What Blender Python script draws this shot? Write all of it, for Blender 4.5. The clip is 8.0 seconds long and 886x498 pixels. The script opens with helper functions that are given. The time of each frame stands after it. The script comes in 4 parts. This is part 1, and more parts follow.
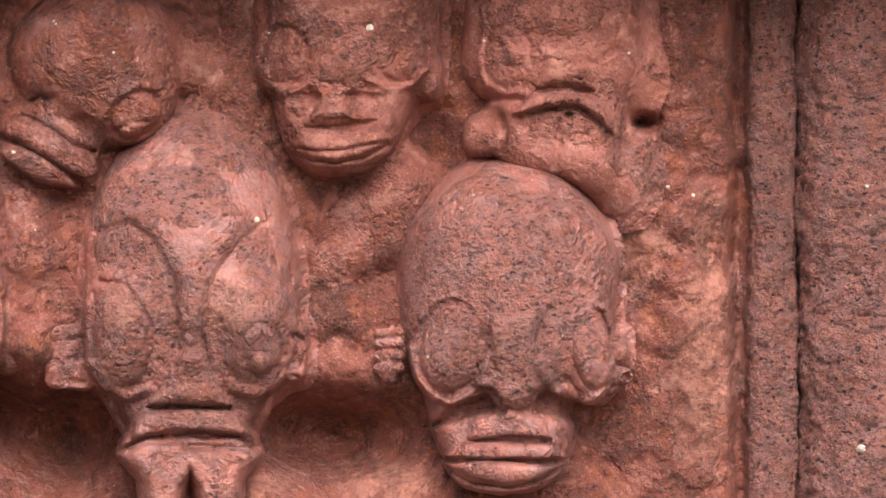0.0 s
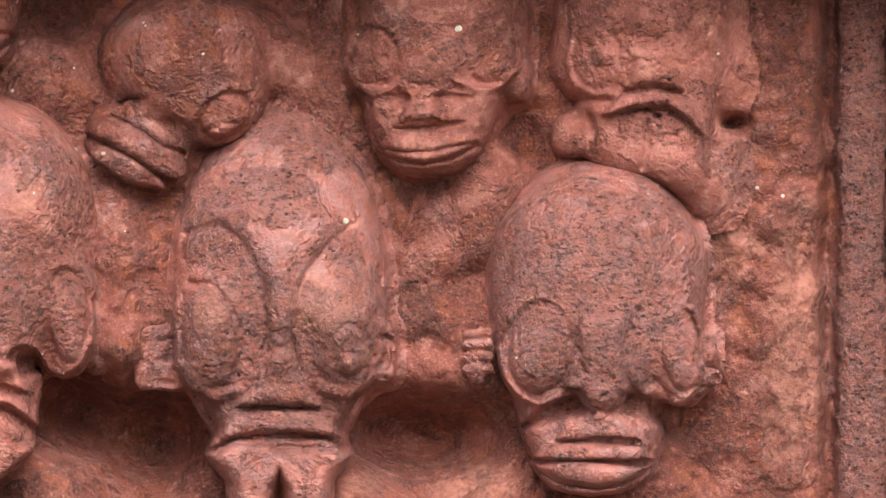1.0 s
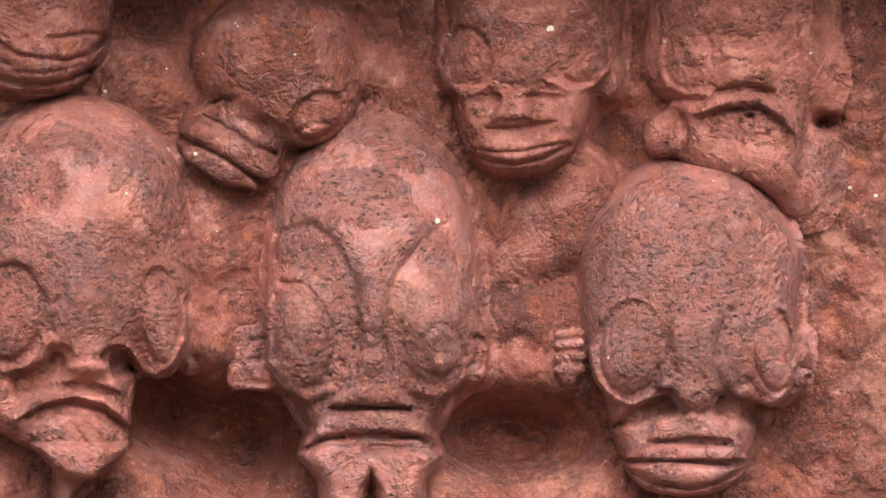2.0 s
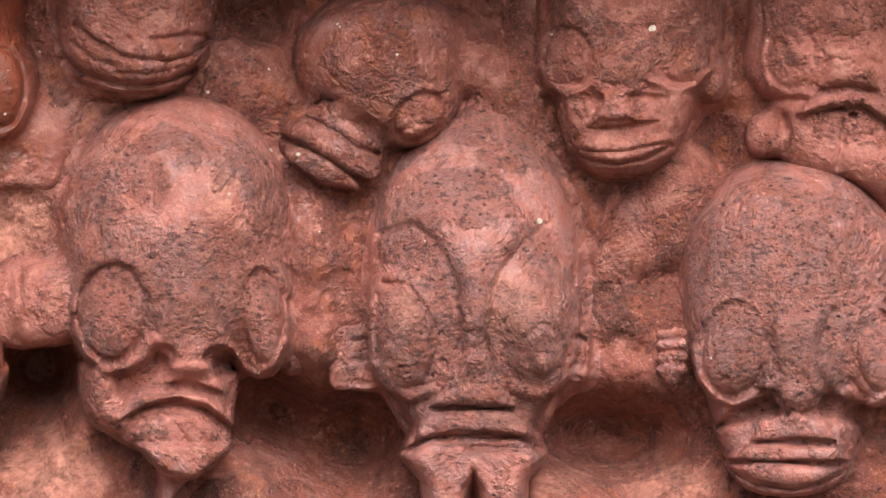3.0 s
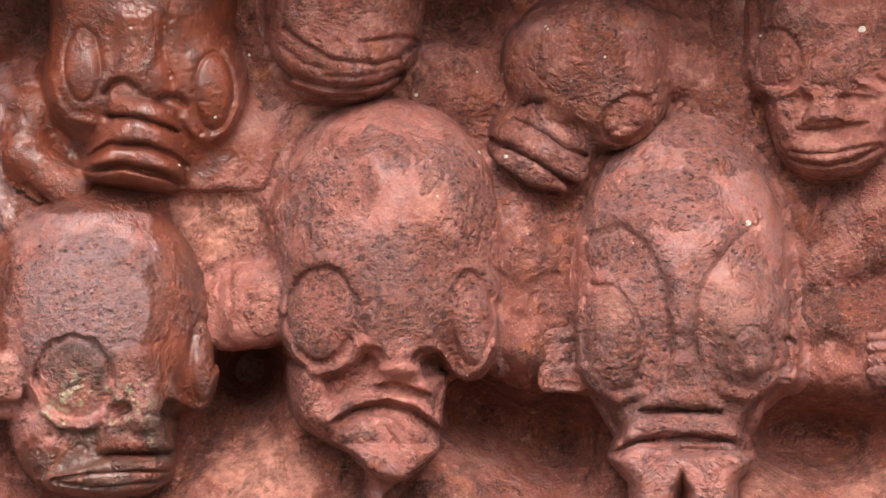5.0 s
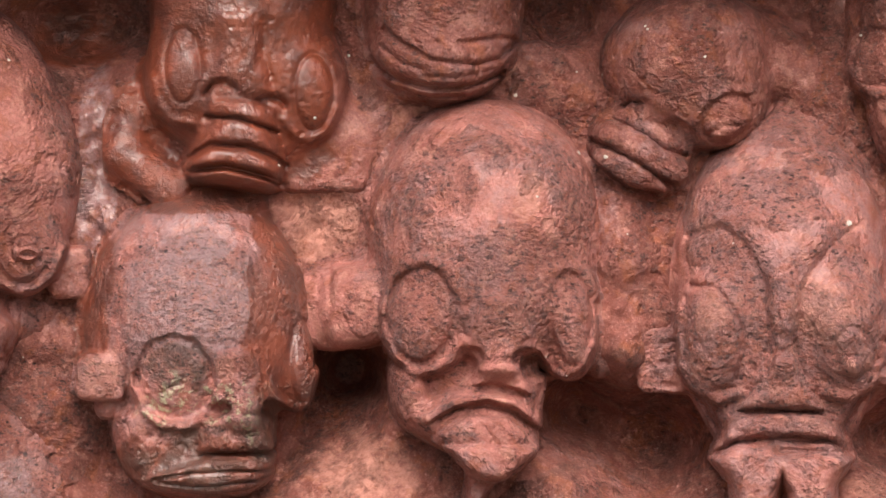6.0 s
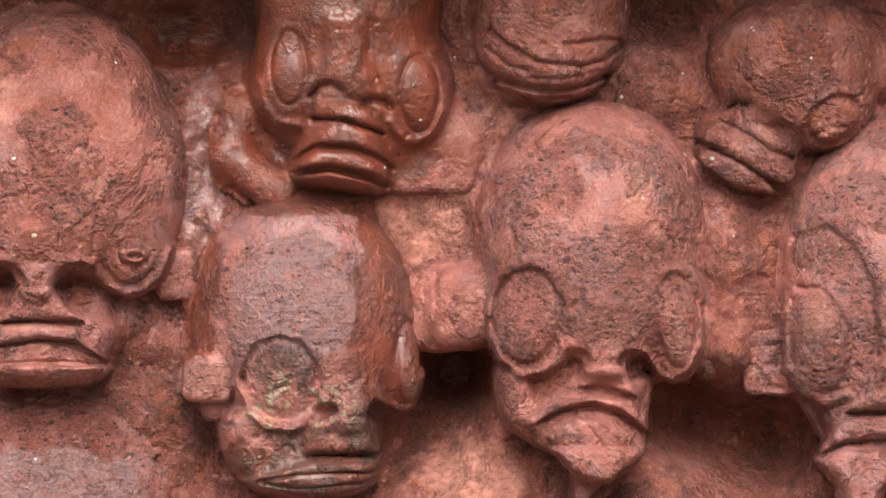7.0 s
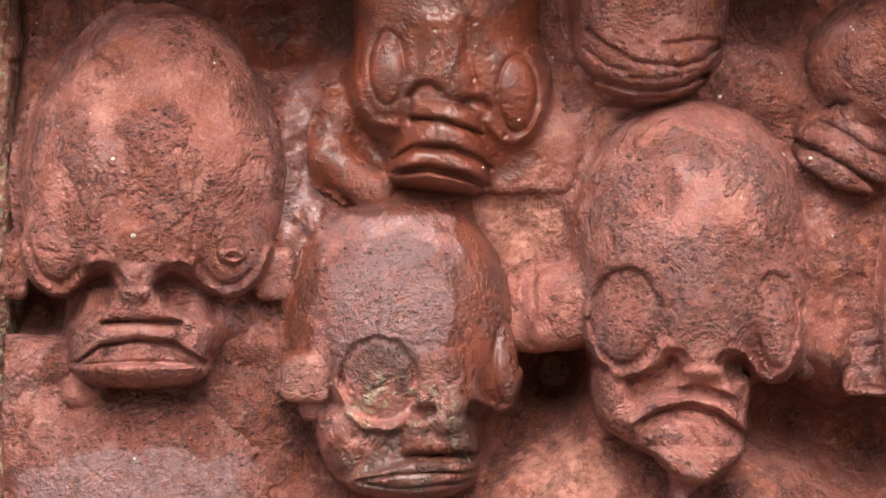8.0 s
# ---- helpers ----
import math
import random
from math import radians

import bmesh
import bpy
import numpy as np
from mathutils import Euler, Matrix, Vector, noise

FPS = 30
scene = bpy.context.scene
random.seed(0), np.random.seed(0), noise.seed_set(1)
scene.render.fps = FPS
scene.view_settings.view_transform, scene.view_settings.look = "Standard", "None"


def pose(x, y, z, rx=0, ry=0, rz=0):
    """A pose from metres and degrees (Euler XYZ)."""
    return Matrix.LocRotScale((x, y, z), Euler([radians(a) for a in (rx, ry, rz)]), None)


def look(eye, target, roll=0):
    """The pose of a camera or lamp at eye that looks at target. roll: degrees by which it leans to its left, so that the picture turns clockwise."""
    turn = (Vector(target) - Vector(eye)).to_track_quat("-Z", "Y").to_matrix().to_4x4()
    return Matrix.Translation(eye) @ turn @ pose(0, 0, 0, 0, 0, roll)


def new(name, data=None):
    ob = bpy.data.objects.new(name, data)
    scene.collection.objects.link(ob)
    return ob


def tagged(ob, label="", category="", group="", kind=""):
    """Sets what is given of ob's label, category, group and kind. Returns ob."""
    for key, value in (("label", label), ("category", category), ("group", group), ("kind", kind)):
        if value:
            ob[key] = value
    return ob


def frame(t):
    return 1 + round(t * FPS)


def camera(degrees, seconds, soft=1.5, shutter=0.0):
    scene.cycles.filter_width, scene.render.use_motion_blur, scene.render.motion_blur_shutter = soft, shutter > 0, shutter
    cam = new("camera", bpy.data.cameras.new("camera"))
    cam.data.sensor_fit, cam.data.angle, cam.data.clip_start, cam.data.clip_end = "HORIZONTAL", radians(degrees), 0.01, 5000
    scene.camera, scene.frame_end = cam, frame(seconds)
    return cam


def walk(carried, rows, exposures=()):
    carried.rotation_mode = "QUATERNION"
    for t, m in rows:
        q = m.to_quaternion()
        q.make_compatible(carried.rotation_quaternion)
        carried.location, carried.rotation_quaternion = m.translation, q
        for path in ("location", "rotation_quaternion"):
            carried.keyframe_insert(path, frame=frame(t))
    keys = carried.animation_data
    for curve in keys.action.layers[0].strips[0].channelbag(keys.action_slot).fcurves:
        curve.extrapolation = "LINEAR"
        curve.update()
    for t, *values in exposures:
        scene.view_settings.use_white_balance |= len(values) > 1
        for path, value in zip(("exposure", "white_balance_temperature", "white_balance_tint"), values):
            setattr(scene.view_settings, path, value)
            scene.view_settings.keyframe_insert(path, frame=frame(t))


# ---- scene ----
# A tripod camera that pans from right to left in front of a carved stone panel.
cam = camera(14.4, 8.0)
EYE = Vector((0.0, 0.0, 1.5))
ROWS = [  # seconds, yaw, pitch, roll in degrees
    (0.0, -6.339, 0.098, -0.060), (0.5, -5.605, 0.101, -0.058), (1.0, -4.888, 0.114, -0.056), (1.5, -4.165, 0.124, -0.050),
    (1.7, -3.855, 0.120, -0.045), (2.8, -2.082, 0.112, -0.015), (3.0, -1.722, 0.116, -0.010), (3.5, -0.862, 0.127, 0.005),
    (4.0, 0.0, 0.132, 0.012), (4.5, 0.830, 0.154, 0.016), (4.7, 1.178, 0.154, 0.018), (5.8, 2.964, 0.157, 0.030),
    (6.0, 3.305, 0.159, 0.034), (6.5, 4.156, 0.175, 0.034), (7.0, 5.032, 0.190, 0.030), (7.5, 5.843, 0.192, 0.026),
    (8.0, 6.634, 0.191, 0.026),
]
walk(cam, [(t, pose(*EYE, 90 + pitch, roll, yaw)) for t, yaw, pitch, roll in ROWS], [(0.0, 0.40), (8.0, 0.31)])

# ---- light: a bright overcast sky, the sun veiled high in front of the panel ----
SUN_ELEVATION, SUN_AZIMUTH = 45.0, 176.0  # azimuth clockwise from the panel's back
world = bpy.data.worlds.new("sky")
scene.world = world
world.use_nodes = True
sky = world.node_tree.nodes.new("ShaderNodeTexSky")
sky.sky_type, sky.sun_disc = "NISHITA", False
sky.sun_elevation, sky.sun_rotation = radians(SUN_ELEVATION), radians(SUN_AZIMUTH)
sky.dust_density, sky.air_density = 6.0, 0.8
world.node_tree.links.new(sky.outputs[0], world.node_tree.nodes["Background"].inputs[0])
world.node_tree.nodes["Background"].inputs[1].default_value = 0.15
sun = new("sun", bpy.data.lights.new("sun", "SUN"))
sun.data.energy, sun.data.angle, sun.data.color = 2.9, radians(48), (1.0, 0.955, 0.92)
az, el = radians(SUN_AZIMUTH), radians(SUN_ELEVATION)
sun.matrix_world = look((math.sin(az) * math.cos(el) * 9, math.cos(az) * math.cos(el) * 9, math.sin(el) * 9), (0, 0, 0))


# ---- materials ----
def nodes_of(name):
    m = bpy.data.materials.new(name)
    m.use_nodes = True
    return m, m.node_tree.nodes, m.node_tree.links, m.node_tree.nodes["Principled BSDF"]


class Graph:
    """Short hand for a node material in object coordinates, in metres."""

    def __init__(self, name):
        self.mat, self.n, self.l, self.shader = nodes_of(name)
        self.co = self.n.new("ShaderNodeTexCoord").outputs["Object"]

    def put(self, socket, value):
        if hasattr(value, "is_linked"):
            self.l.new(value, socket)
        else:
            socket.default_value = value

    def shifted(self, seed, stretch=(1, 1, 1)):
        m = self.n.new("ShaderNodeMapping")
        self.l.new(self.co, m.inputs[0])
        m.inputs["Location"].default_value = (seed * 1.7, seed * 0.9, seed * 2.3)
        m.inputs["Scale"].default_value = stretch
        return m.outputs[0]

    def noise(self, scale, detail=5, rough=0.55, seed=0.0, stretch=(1, 1, 1), warp=0.0):
        k = self.n.new("ShaderNodeTexNoise")
        self.put(k.inputs["Vector"], self.shifted(seed, stretch))
        k.inputs["Scale"].default_value, k.inputs["Detail"].default_value = scale, detail
        k.inputs["Roughness"].default_value, k.inputs["Distortion"].default_value = rough, warp
        return k.outputs[0]

    def cells(self, scale, seed=0.0, what="Distance", stretch=(1, 1, 1)):
        k = self.n.new("ShaderNodeTexVoronoi")
        self.put(k.inputs["Vector"], self.shifted(seed, stretch))
        k.inputs["Scale"].default_value = scale
        return k.outputs[what]

    def ramp(self, value, lo, hi, a=0.0, b=1.0):
        k = self.n.new("ShaderNodeMapRange")
        k.interpolation_type = "SMOOTHSTEP"
        for i, x in enumerate((value, lo, hi, a, b)):
            self.put(k.inputs[i], x)
        return k.outputs[0]

    def math(self, op, a, b=0.0):
        k = self.n.new("ShaderNodeMath")
        k.operation = op
        self.put(k.inputs[0], a), self.put(k.inputs[1], b)
        return k.outputs[0]

    def mix(self, f, a, b):
        k = self.n.new("ShaderNodeMix")
        k.data_type = "RGBA"
        self.put(k.inputs[0], f)
        for i, c in ((6, a), (7, b)):
            self.put(k.inputs[i], c if hasattr(c, "is_linked") else (*c, 1))
        return k.outputs[2]

    def near(self, x, y, z, rx, ry, rz, edge=0.3, seed=5.0, ragged=0.35, grain=45):
        """One inside a ragged ellipsoid at a place of the thing, nought outside."""
        m = self.n.new("ShaderNodeMapping")
        m.vector_type = "TEXTURE"
        self.l.new(self.co, m.inputs[0])
        m.inputs["Location"].default_value, m.inputs["Scale"].default_value = (x, y, z), (rx, ry, rz)
        d = self.n.new("ShaderNodeVectorMath")
        d.operation = "LENGTH"
        self.l.new(m.outputs[0], d.inputs[0])
        wob = self.math("MULTIPLY", self.math("SUBTRACT", self.noise(grain, 5, 0.6, seed), 0.5), 2.4 * ragged)
        return self.ramp(self.math("ADD", d.outputs["Value"], wob), 1 - edge / 2, 1 + edge / 2, 1.0, 0.0)


PINK, RED, RUST = (0.405, 0.146, 0.118), (0.205, 0.058, 0.041), (0.27, 0.078, 0.036)
MAUVE, DARK, PALE, GREEN = (0.30, 0.150, 0.145), (0.075, 0.032, 0.028), (0.52, 0.240, 0.180), (0.50, 0.47, 0.30)


def stone(name, seed=0.0, tint=0.5, mauve=0.4, rough=0.82, pits=1.0, wet=None, lichen=None, coarse=1.0, pale=None, relief=0.9, grime=0.25, algae=None, bare=None, sheen=None):
    """Weathered red tuff. tint: how far the dusty pink wins over the red; wet, lichen, pale, algae, bare, sheen: lists
    of places for Graph.near; sheen is sky reflection painted into the colour.
    """
    g = Graph(name)
    # broad drifts of brick red and dusty pink, then patches a finger wide
    drift = g.noise(13, 5, 0.6, seed, warp=0.7)
    col = g.mix(g.ramp(drift, 0.62 - 0.46 * tint, 0.94 - 0.40 * tint), RED, PINK)
    patch = g.noise(42, 4, 0.62, seed + 3, warp=0.5)
    col = g.mix(g.math("MULTIPLY", g.ramp(patch, 0.52, 0.63), 0.85 - 0.4 * tint), col, RUST)
    col = g.mix(g.math("MULTIPLY", g.ramp(patch, 0.47, 0.36), 0.26 + 0.26 * tint), col, PALE)
    fine = g.noise(130, 7, 0.68, seed + 1)
    m_patch = g.ramp(g.noise(10, 5, 0.62, seed + 7, warp=0.5), 0.64 - 0.36 * mauve, 0.80 - 0.36 * mauve)
    m_spot = g.ramp(g.noise(58, 5, 0.66, seed + 8), 0.44, 0.58)
    col = g.mix(g.math("MULTIPLY", g.math("MULTIPLY", m_patch, m_spot), 0.66), col, MAUVE)
    # rough places, where the skin is gone, are speckled dark and pale; the rest is rubbed smooth
    worn = g.ramp(g.noise(17, 5, 0.66, seed + 21, warp=0.4), 0.43, 0.60)
    for i, spot in enumerate(bare or ()):
        worn = g.math("MAXIMUM", worn, g.near(*spot, seed=seed + 60 + i, edge=0.5, ragged=0.6, grain=35))
    speck = g.math("MULTIPLY", g.ramp(g.noise(150, 6, 0.72, seed + 2, (0.75, 1, 1.25)), 0.525, 0.60), g.ramp(worn, 0.0, 1.0, 0.22, 1.0))
    col = g.mix(g.math("MULTIPLY", speck, 0.80), col, DARK)
    grey = g.math("MULTIPLY", g.ramp(g.noise(64, 6, 0.74, seed + 18), 0.54, 0.62), g.ramp(worn, 0.0, 1.0, 0.25, 1.0))
    col = g.mix(g.math("MULTIPLY", grey, 0.55), col, (0.15, 0.068, 0.064))
    soot = g.ramp(g.noise(9, 7, 0.68, seed + 27, warp=0.8), 0.50, 0.66)
    col = g.mix(g.math("MULTIPLY", soot, grime), col, (0.085, 0.032, 0.024))
    col = g.mix(g.math("MULTIPLY", g.ramp(g.noise(88, 6, 0.7, seed + 12), 0.56, 0.68), 0.6), col, (0.50, 0.225, 0.185))
    col = g.mix(g.math("MULTIPLY", g.ramp(g.noise(300, 4, 0.7, seed + 16), 0.60, 0.65), 0.4), col, (0.56, 0.29, 0.25))
    dust = g.noise(430, 4, 0.7, seed + 33)
    col = g.mix(g.ramp(dust, 0.50, 0.66, 0.0, 0.28), col, (0.11, 0.042, 0.036))
    col = g.mix(g.ramp(dust, 0.50, 0.36, 0.0, 0.24), col, (0.52, 0.235, 0.19))
    # pits, drawn out along the bedding, in clusters
    ragged = g.math("MULTIPLY", g.math("SUBTRACT", g.noise(240, 4, 0.7, seed + 11), 0.5), 1.0)
    pit = g.math("MULTIPLY", g.ramp(g.math("ADD", g.cells(135, seed, stretch=(0.62, 1, 1.15)), ragged), 0.10, 0.19, 1.0, 0.0), g.ramp(worn, 0.2, 0.7))
    pit2 = g.math("MULTIPLY", g.ramp(g.math("ADD", g.cells(290, seed + 2, stretch=(0.7, 1, 1.1)), ragged), 0.08, 0.20, 1.0, 0.0), g.ramp(worn, 0.2, 0.8))
    col = g.mix(g.math("MULTIPLY", pit, min(0.7 * pits, 0.92)), col, (0.032, 0.014, 0.013))
    col = g.mix(g.math("MULTIPLY", pit2, min(0.5 * pits, 0.8)), col, (0.055, 0.024, 0.021))
    fleck = g.math("MULTIPLY", g.ramp(g.cells(75, seed + 6), 0.045, 0.075, 1.0, 0.0), g.ramp(g.noise(31, 2, 0.5, seed + 15), 0.62, 0.66))
    col = g.mix(fleck, col, (0.72, 0.64, 0.56))
    gloss = g.ramp(g.noise(45, 6, 0.65, seed + 25), 0.35, 0.65, rough - 0.2, rough + 0.1)
    film = g.math("MULTIPLY", g.math("MULTIPLY", m_patch, g.ramp(fine, 0.3, 0.55, 0.4, 1.0)), 0.32)  # a damp film shines on the barest patches
    gloss = g.ramp(film, 0.0, 1.0, gloss, 0.4)
    for i, spot in enumerate(sheen or ()):  # thin water on bare stone: its grey sky sheen is painted into the colour
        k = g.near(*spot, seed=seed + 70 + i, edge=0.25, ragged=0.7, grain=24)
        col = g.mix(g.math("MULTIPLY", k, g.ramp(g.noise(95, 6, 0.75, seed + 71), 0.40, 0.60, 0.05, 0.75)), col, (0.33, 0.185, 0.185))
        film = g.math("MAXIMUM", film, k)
    for i, spot in enumerate(pale or ()):
        col = g.mix(g.math("MULTIPLY", g.near(*spot, seed=seed + 20 + i, edge=0.8, ragged=1.1, grain=40), g.ramp(fine, 0.40, 0.60, 0.62, 0.15)), col, PALE)
    for i, spot in enumerate(lichen or ()):
        mask = g.math("MULTIPLY", g.near(*spot, seed=seed + 30 + i, ragged=0.9, grain=90), g.ramp(g.noise(120, 6, 0.75, seed + 17), 0.5, 0.6))
        col = g.mix(g.math("MULTIPLY", mask, 0.75), col, GREEN)
    damp = None
    for i, spot in enumerate(wet or ()):
        k = g.near(*spot, seed=seed + 40 + i, ragged=0.55, grain=20, edge=0.12)
        damp = k if damp is None else g.math("MAXIMUM", damp, k)
    if damp is not None:
        soaked = g.mix(g.ramp(g.noise(34, 6, 0.65, seed + 44), 0.40, 0.62), (0.225, 0.052, 0.024), (0.115, 0.029, 0.017))
        col = g.mix(g.math("MULTIPLY", damp, 0.9), col, soaked)
        gloss = g.ramp(damp, 0.0, 1.0, gloss, 0.34)
    for i, spot in enumerate(algae or ()):
        mask = g.math("MULTIPLY", g.near(*spot, seed=seed + 50 + i, edge=0.6, ragged=0.8, grain=35), g.ramp(g.noise(90, 6, 0.7, seed + 52), 0.35, 0.55, 0.3, 1.0))
        col = g.mix(g.math("MULTIPLY", mask, 0.65), col, (0.075, 0.046, 0.034))
    g.put(g.shader.inputs["Coat Weight"], film if damp is None else g.math("MAXIMUM", film, g.math("MULTIPLY", damp, 0.6)))
    g.put(g.shader.inputs["Coat Roughness"], g.ramp(g.noise(70, 4, 0.6, seed + 29), 0.35, 0.65, 0.22, 0.42) if damp is None else g.ramp(damp, 0.0, 1.0, 0.24, 0.13))
    g.put(g.shader.inputs["Base Color"], col)
    g.put(g.shader.inputs["Roughness"], gloss)
    g.shader.inputs["Specular IOR Level"].default_value = 0.5
    # relief: soft swells everywhere, crumbled grain and pits only where the stone is worn
    h = g.math("MULTIPLY", g.noise(50 * coarse, 5, 0.6, seed + 5), 0.55)
    grain = g.math("ADD", g.math("MULTIPLY", fine, 1.5), g.math("MULTIPLY", g.ramp(g.noise(270, 4, 0.65, seed + 14), 0.3, 0.7), 0.36))
    h = g.math("ADD", h, g.math("MULTIPLY", grain, g.ramp(worn, 0.0, 1.0, 0.36, 1.15)))
    h = g.math("SUBTRACT", h, g.math("MULTIPLY", pit, 0.8 * pits))
    h = g.math("SUBTRACT", h, g.math("MULTIPLY", pit2, 0.35 * pits))
    bump = g.n.new("ShaderNodeBump")
    g.put(bump.inputs["Strength"], relief if damp is None else g.ramp(damp, 0.0, 1.0, relief, 0.9 * relief))
    bump.inputs["Distance"].default_value = 0.0055
    g.put(bump.inputs["Height"], h)
    g.l.new(bump.outputs[0], g.shader.inputs["Normal"])
    skin_bump = g.n.new("ShaderNodeBump")  # the film of water levels the grain
    skin_bump.inputs["Strength"].default_value, skin_bump.inputs["Distance"].default_value = 0.9 * relief, 0.0016
    g.put(skin_bump.inputs["Height"], h)
    g.l.new(skin_bump.outputs[0], g.shader.inputs["Coat Normal"])
    return g.mat


def earth_material():
    g = Graph("earth")
    col = g.mix(g.ramp(g.noise(1.2, 6, 0.6), 0.4, 0.6), (0.10, 0.075, 0.05), (0.07, 0.085, 0.035))
    g.put(g.shader.inputs["Base Color"], g.mix(g.ramp(g.noise(30, 6, 0.7, 2), 0.4, 0.65), col, (0.15, 0.11, 0.08)))
    g.shader.inputs["Roughness"].default_value = 0.95
    return g.mat


# ---- carving: solids are blended on a grid and skinned ----
UNIT = 0.0005  # the carver's unit on the panel: half a millimetre
DIST = 3.1  # from the eye to the panel's ground
LATTICE = np.random.default_rng(7).random((48, 48, 48)).astype(np.float32)

SKEW = np.array(Euler((0.7, 0.5, 0.9)).to_matrix())  # turns the lattice off the panel's axes


def lumps(p, size):
    """Smooth value noise, -1 to 1, at points p (n, 3), with lumps of that size."""
    q = p @ SKEW / size + 11.3
    i = np.floor(q).astype(np.int64)
    f = (q - i).astype(np.float32)
    f = f * f * (3 - 2 * f)
    out = np.zeros(len(p), np.float32)
    for a in (0, 1):
        for b in (0, 1):
            for c in (0, 1):
                wgt = (f[:, 0] if a else 1 - f[:, 0]) * (f[:, 1] if b else 1 - f[:, 1]) * (f[:, 2] if c else 1 - f[:, 2])
                out += wgt * LATTICE[(i[:, 0] + a) % 48, (i[:, 1] + b) % 48, (i[:, 2] + c) % 48]
    return 2 * out - 1


def mesh_from(name, verts, quads, material):
    verts = np.asarray(verts).reshape(-1, 3)
    me = bpy.data.meshes.new(name)
    me.vertices.add(len(verts))
    me.vertices.foreach_set("co", np.ascontiguousarray(verts, np.float32).ravel())
    me.loops.add(4 * len(quads))
    me.loops.foreach_set("vertex_index", np.ascontiguousarray(quads, np.int32).ravel())
    me.polygons.add(len(quads))
    me.polygons.foreach_set("loop_start", np.arange(0, 4 * len(quads), 4, dtype=np.int32))
    me.update(calc_edges=True)
    me.validate()
    me.materials.append(material)
    return me


def skin(field, origin, h):
    """The surface where the field is nought, as a mesh of quads with one point in each cell that it crosses."""
    n0, n1, n2 = field.shape
    inside = field < 0
    count = np.zeros((n0 - 1, n1 - 1, n2 - 1), np.int8)
    for a in (0, 1):
        for b in (0, 1):
            for c in (0, 1):
                count += inside[a:n0 - 1 + a, b:n1 - 1 + b, c:n2 - 1 + c]
    cells = np.argwhere((count > 0) & (count < 8))
    index = np.full(count.shape, -1, np.int32)
    index[tuple(cells.T)] = np.arange(len(cells))
    corner = {(a, b, c): field[cells[:, 0] + a, cells[:, 1] + b, cells[:, 2] + c] for a in (0, 1) for b in (0, 1) for c in (0, 1)}
    total, hits = np.zeros((len(cells), 3), np.float32), np.zeros(len(cells), np.float32)
    for ca in corner:
        for axis in range(3):
            if ca[axis]:
                continue
            cb = tuple(1 if k == axis else ca[k] for k in range(3))
            fa, fb = corner[ca], corner[cb]
            cross = (fa < 0) != (fb < 0)
            s = np.where(cross, fa / np.where(cross, fa - fb, 1), 0)
            for k in range(3):
                total[:, k] += np.where(cross, s if k == axis else ca[k], 0)
            hits += cross
    verts = (cells + total / hits[:, None]) * h + np.array(origin)
    quads = []
    for axis in range(3):
        b, c = (axis + 1) % 3, (axis + 2) % 3
        lo, hi = [slice(None)] * 3, [slice(None)] * 3
        lo[axis], hi[axis] = slice(0, -1), slice(1, None)
        sa, sb = inside[tuple(lo)], inside[tuple(hi)]
        for flag, order in ((sa & ~sb, (0, 1, 2, 3)), (~sa & sb, (3, 2, 1, 0))):
            e = np.argwhere(flag)
            e = e[(e[:, b] > 0) & (e[:, c] > 0) & (e[:, b] < field.shape[b] - 1) & (e[:, c] < field.shape[c] - 1)]
            ring = []
            for db, dc in ((-1, -1), (0, -1), (0, 0), (-1, 0)):
                k = e.copy()
                k[:, b] += db
                k[:, c] += dc
                ring.append(index[k[:, 0], k[:, 1], k[:, 2]])
            if len(e):
                quads.append(np.stack([ring[o] for o in order], 1))
    return verts, np.concatenate(quads)


BAYS = {"east": (-98.0, 451.6), "middle": (-691.0, 454.7), "far_west": (-1502.0, 461.7)}


def place(bay, x, y):
    """World pose and scale of a spot of the panel, given in carver's units in one of its bays (x to the right, y down)."""
    a, v = (x + BAYS[bay][0]) * UNIT / DIST, (BAYS[bay][1] - y) * UNIT / DIST
    d = DIST / math.cos(a)
    return pose(EYE.x + DIST * math.tan(a), EYE.y + DIST, EYE.z + d * math.tan(v), 0, 0, -math.degrees(a)), UNIT / math.cos(a)


# ---- the hollowed ground of the panel ----
def spots(bay, *rows):
    """Ovals of the panel's ground, moved from a bay to the panel's own units: x, y, rx, ry, height."""
    return [(x + BAYS[bay][0], BAYS[bay][1] - y, rx, ry, h) for x, y, rx, ry, h in rows]


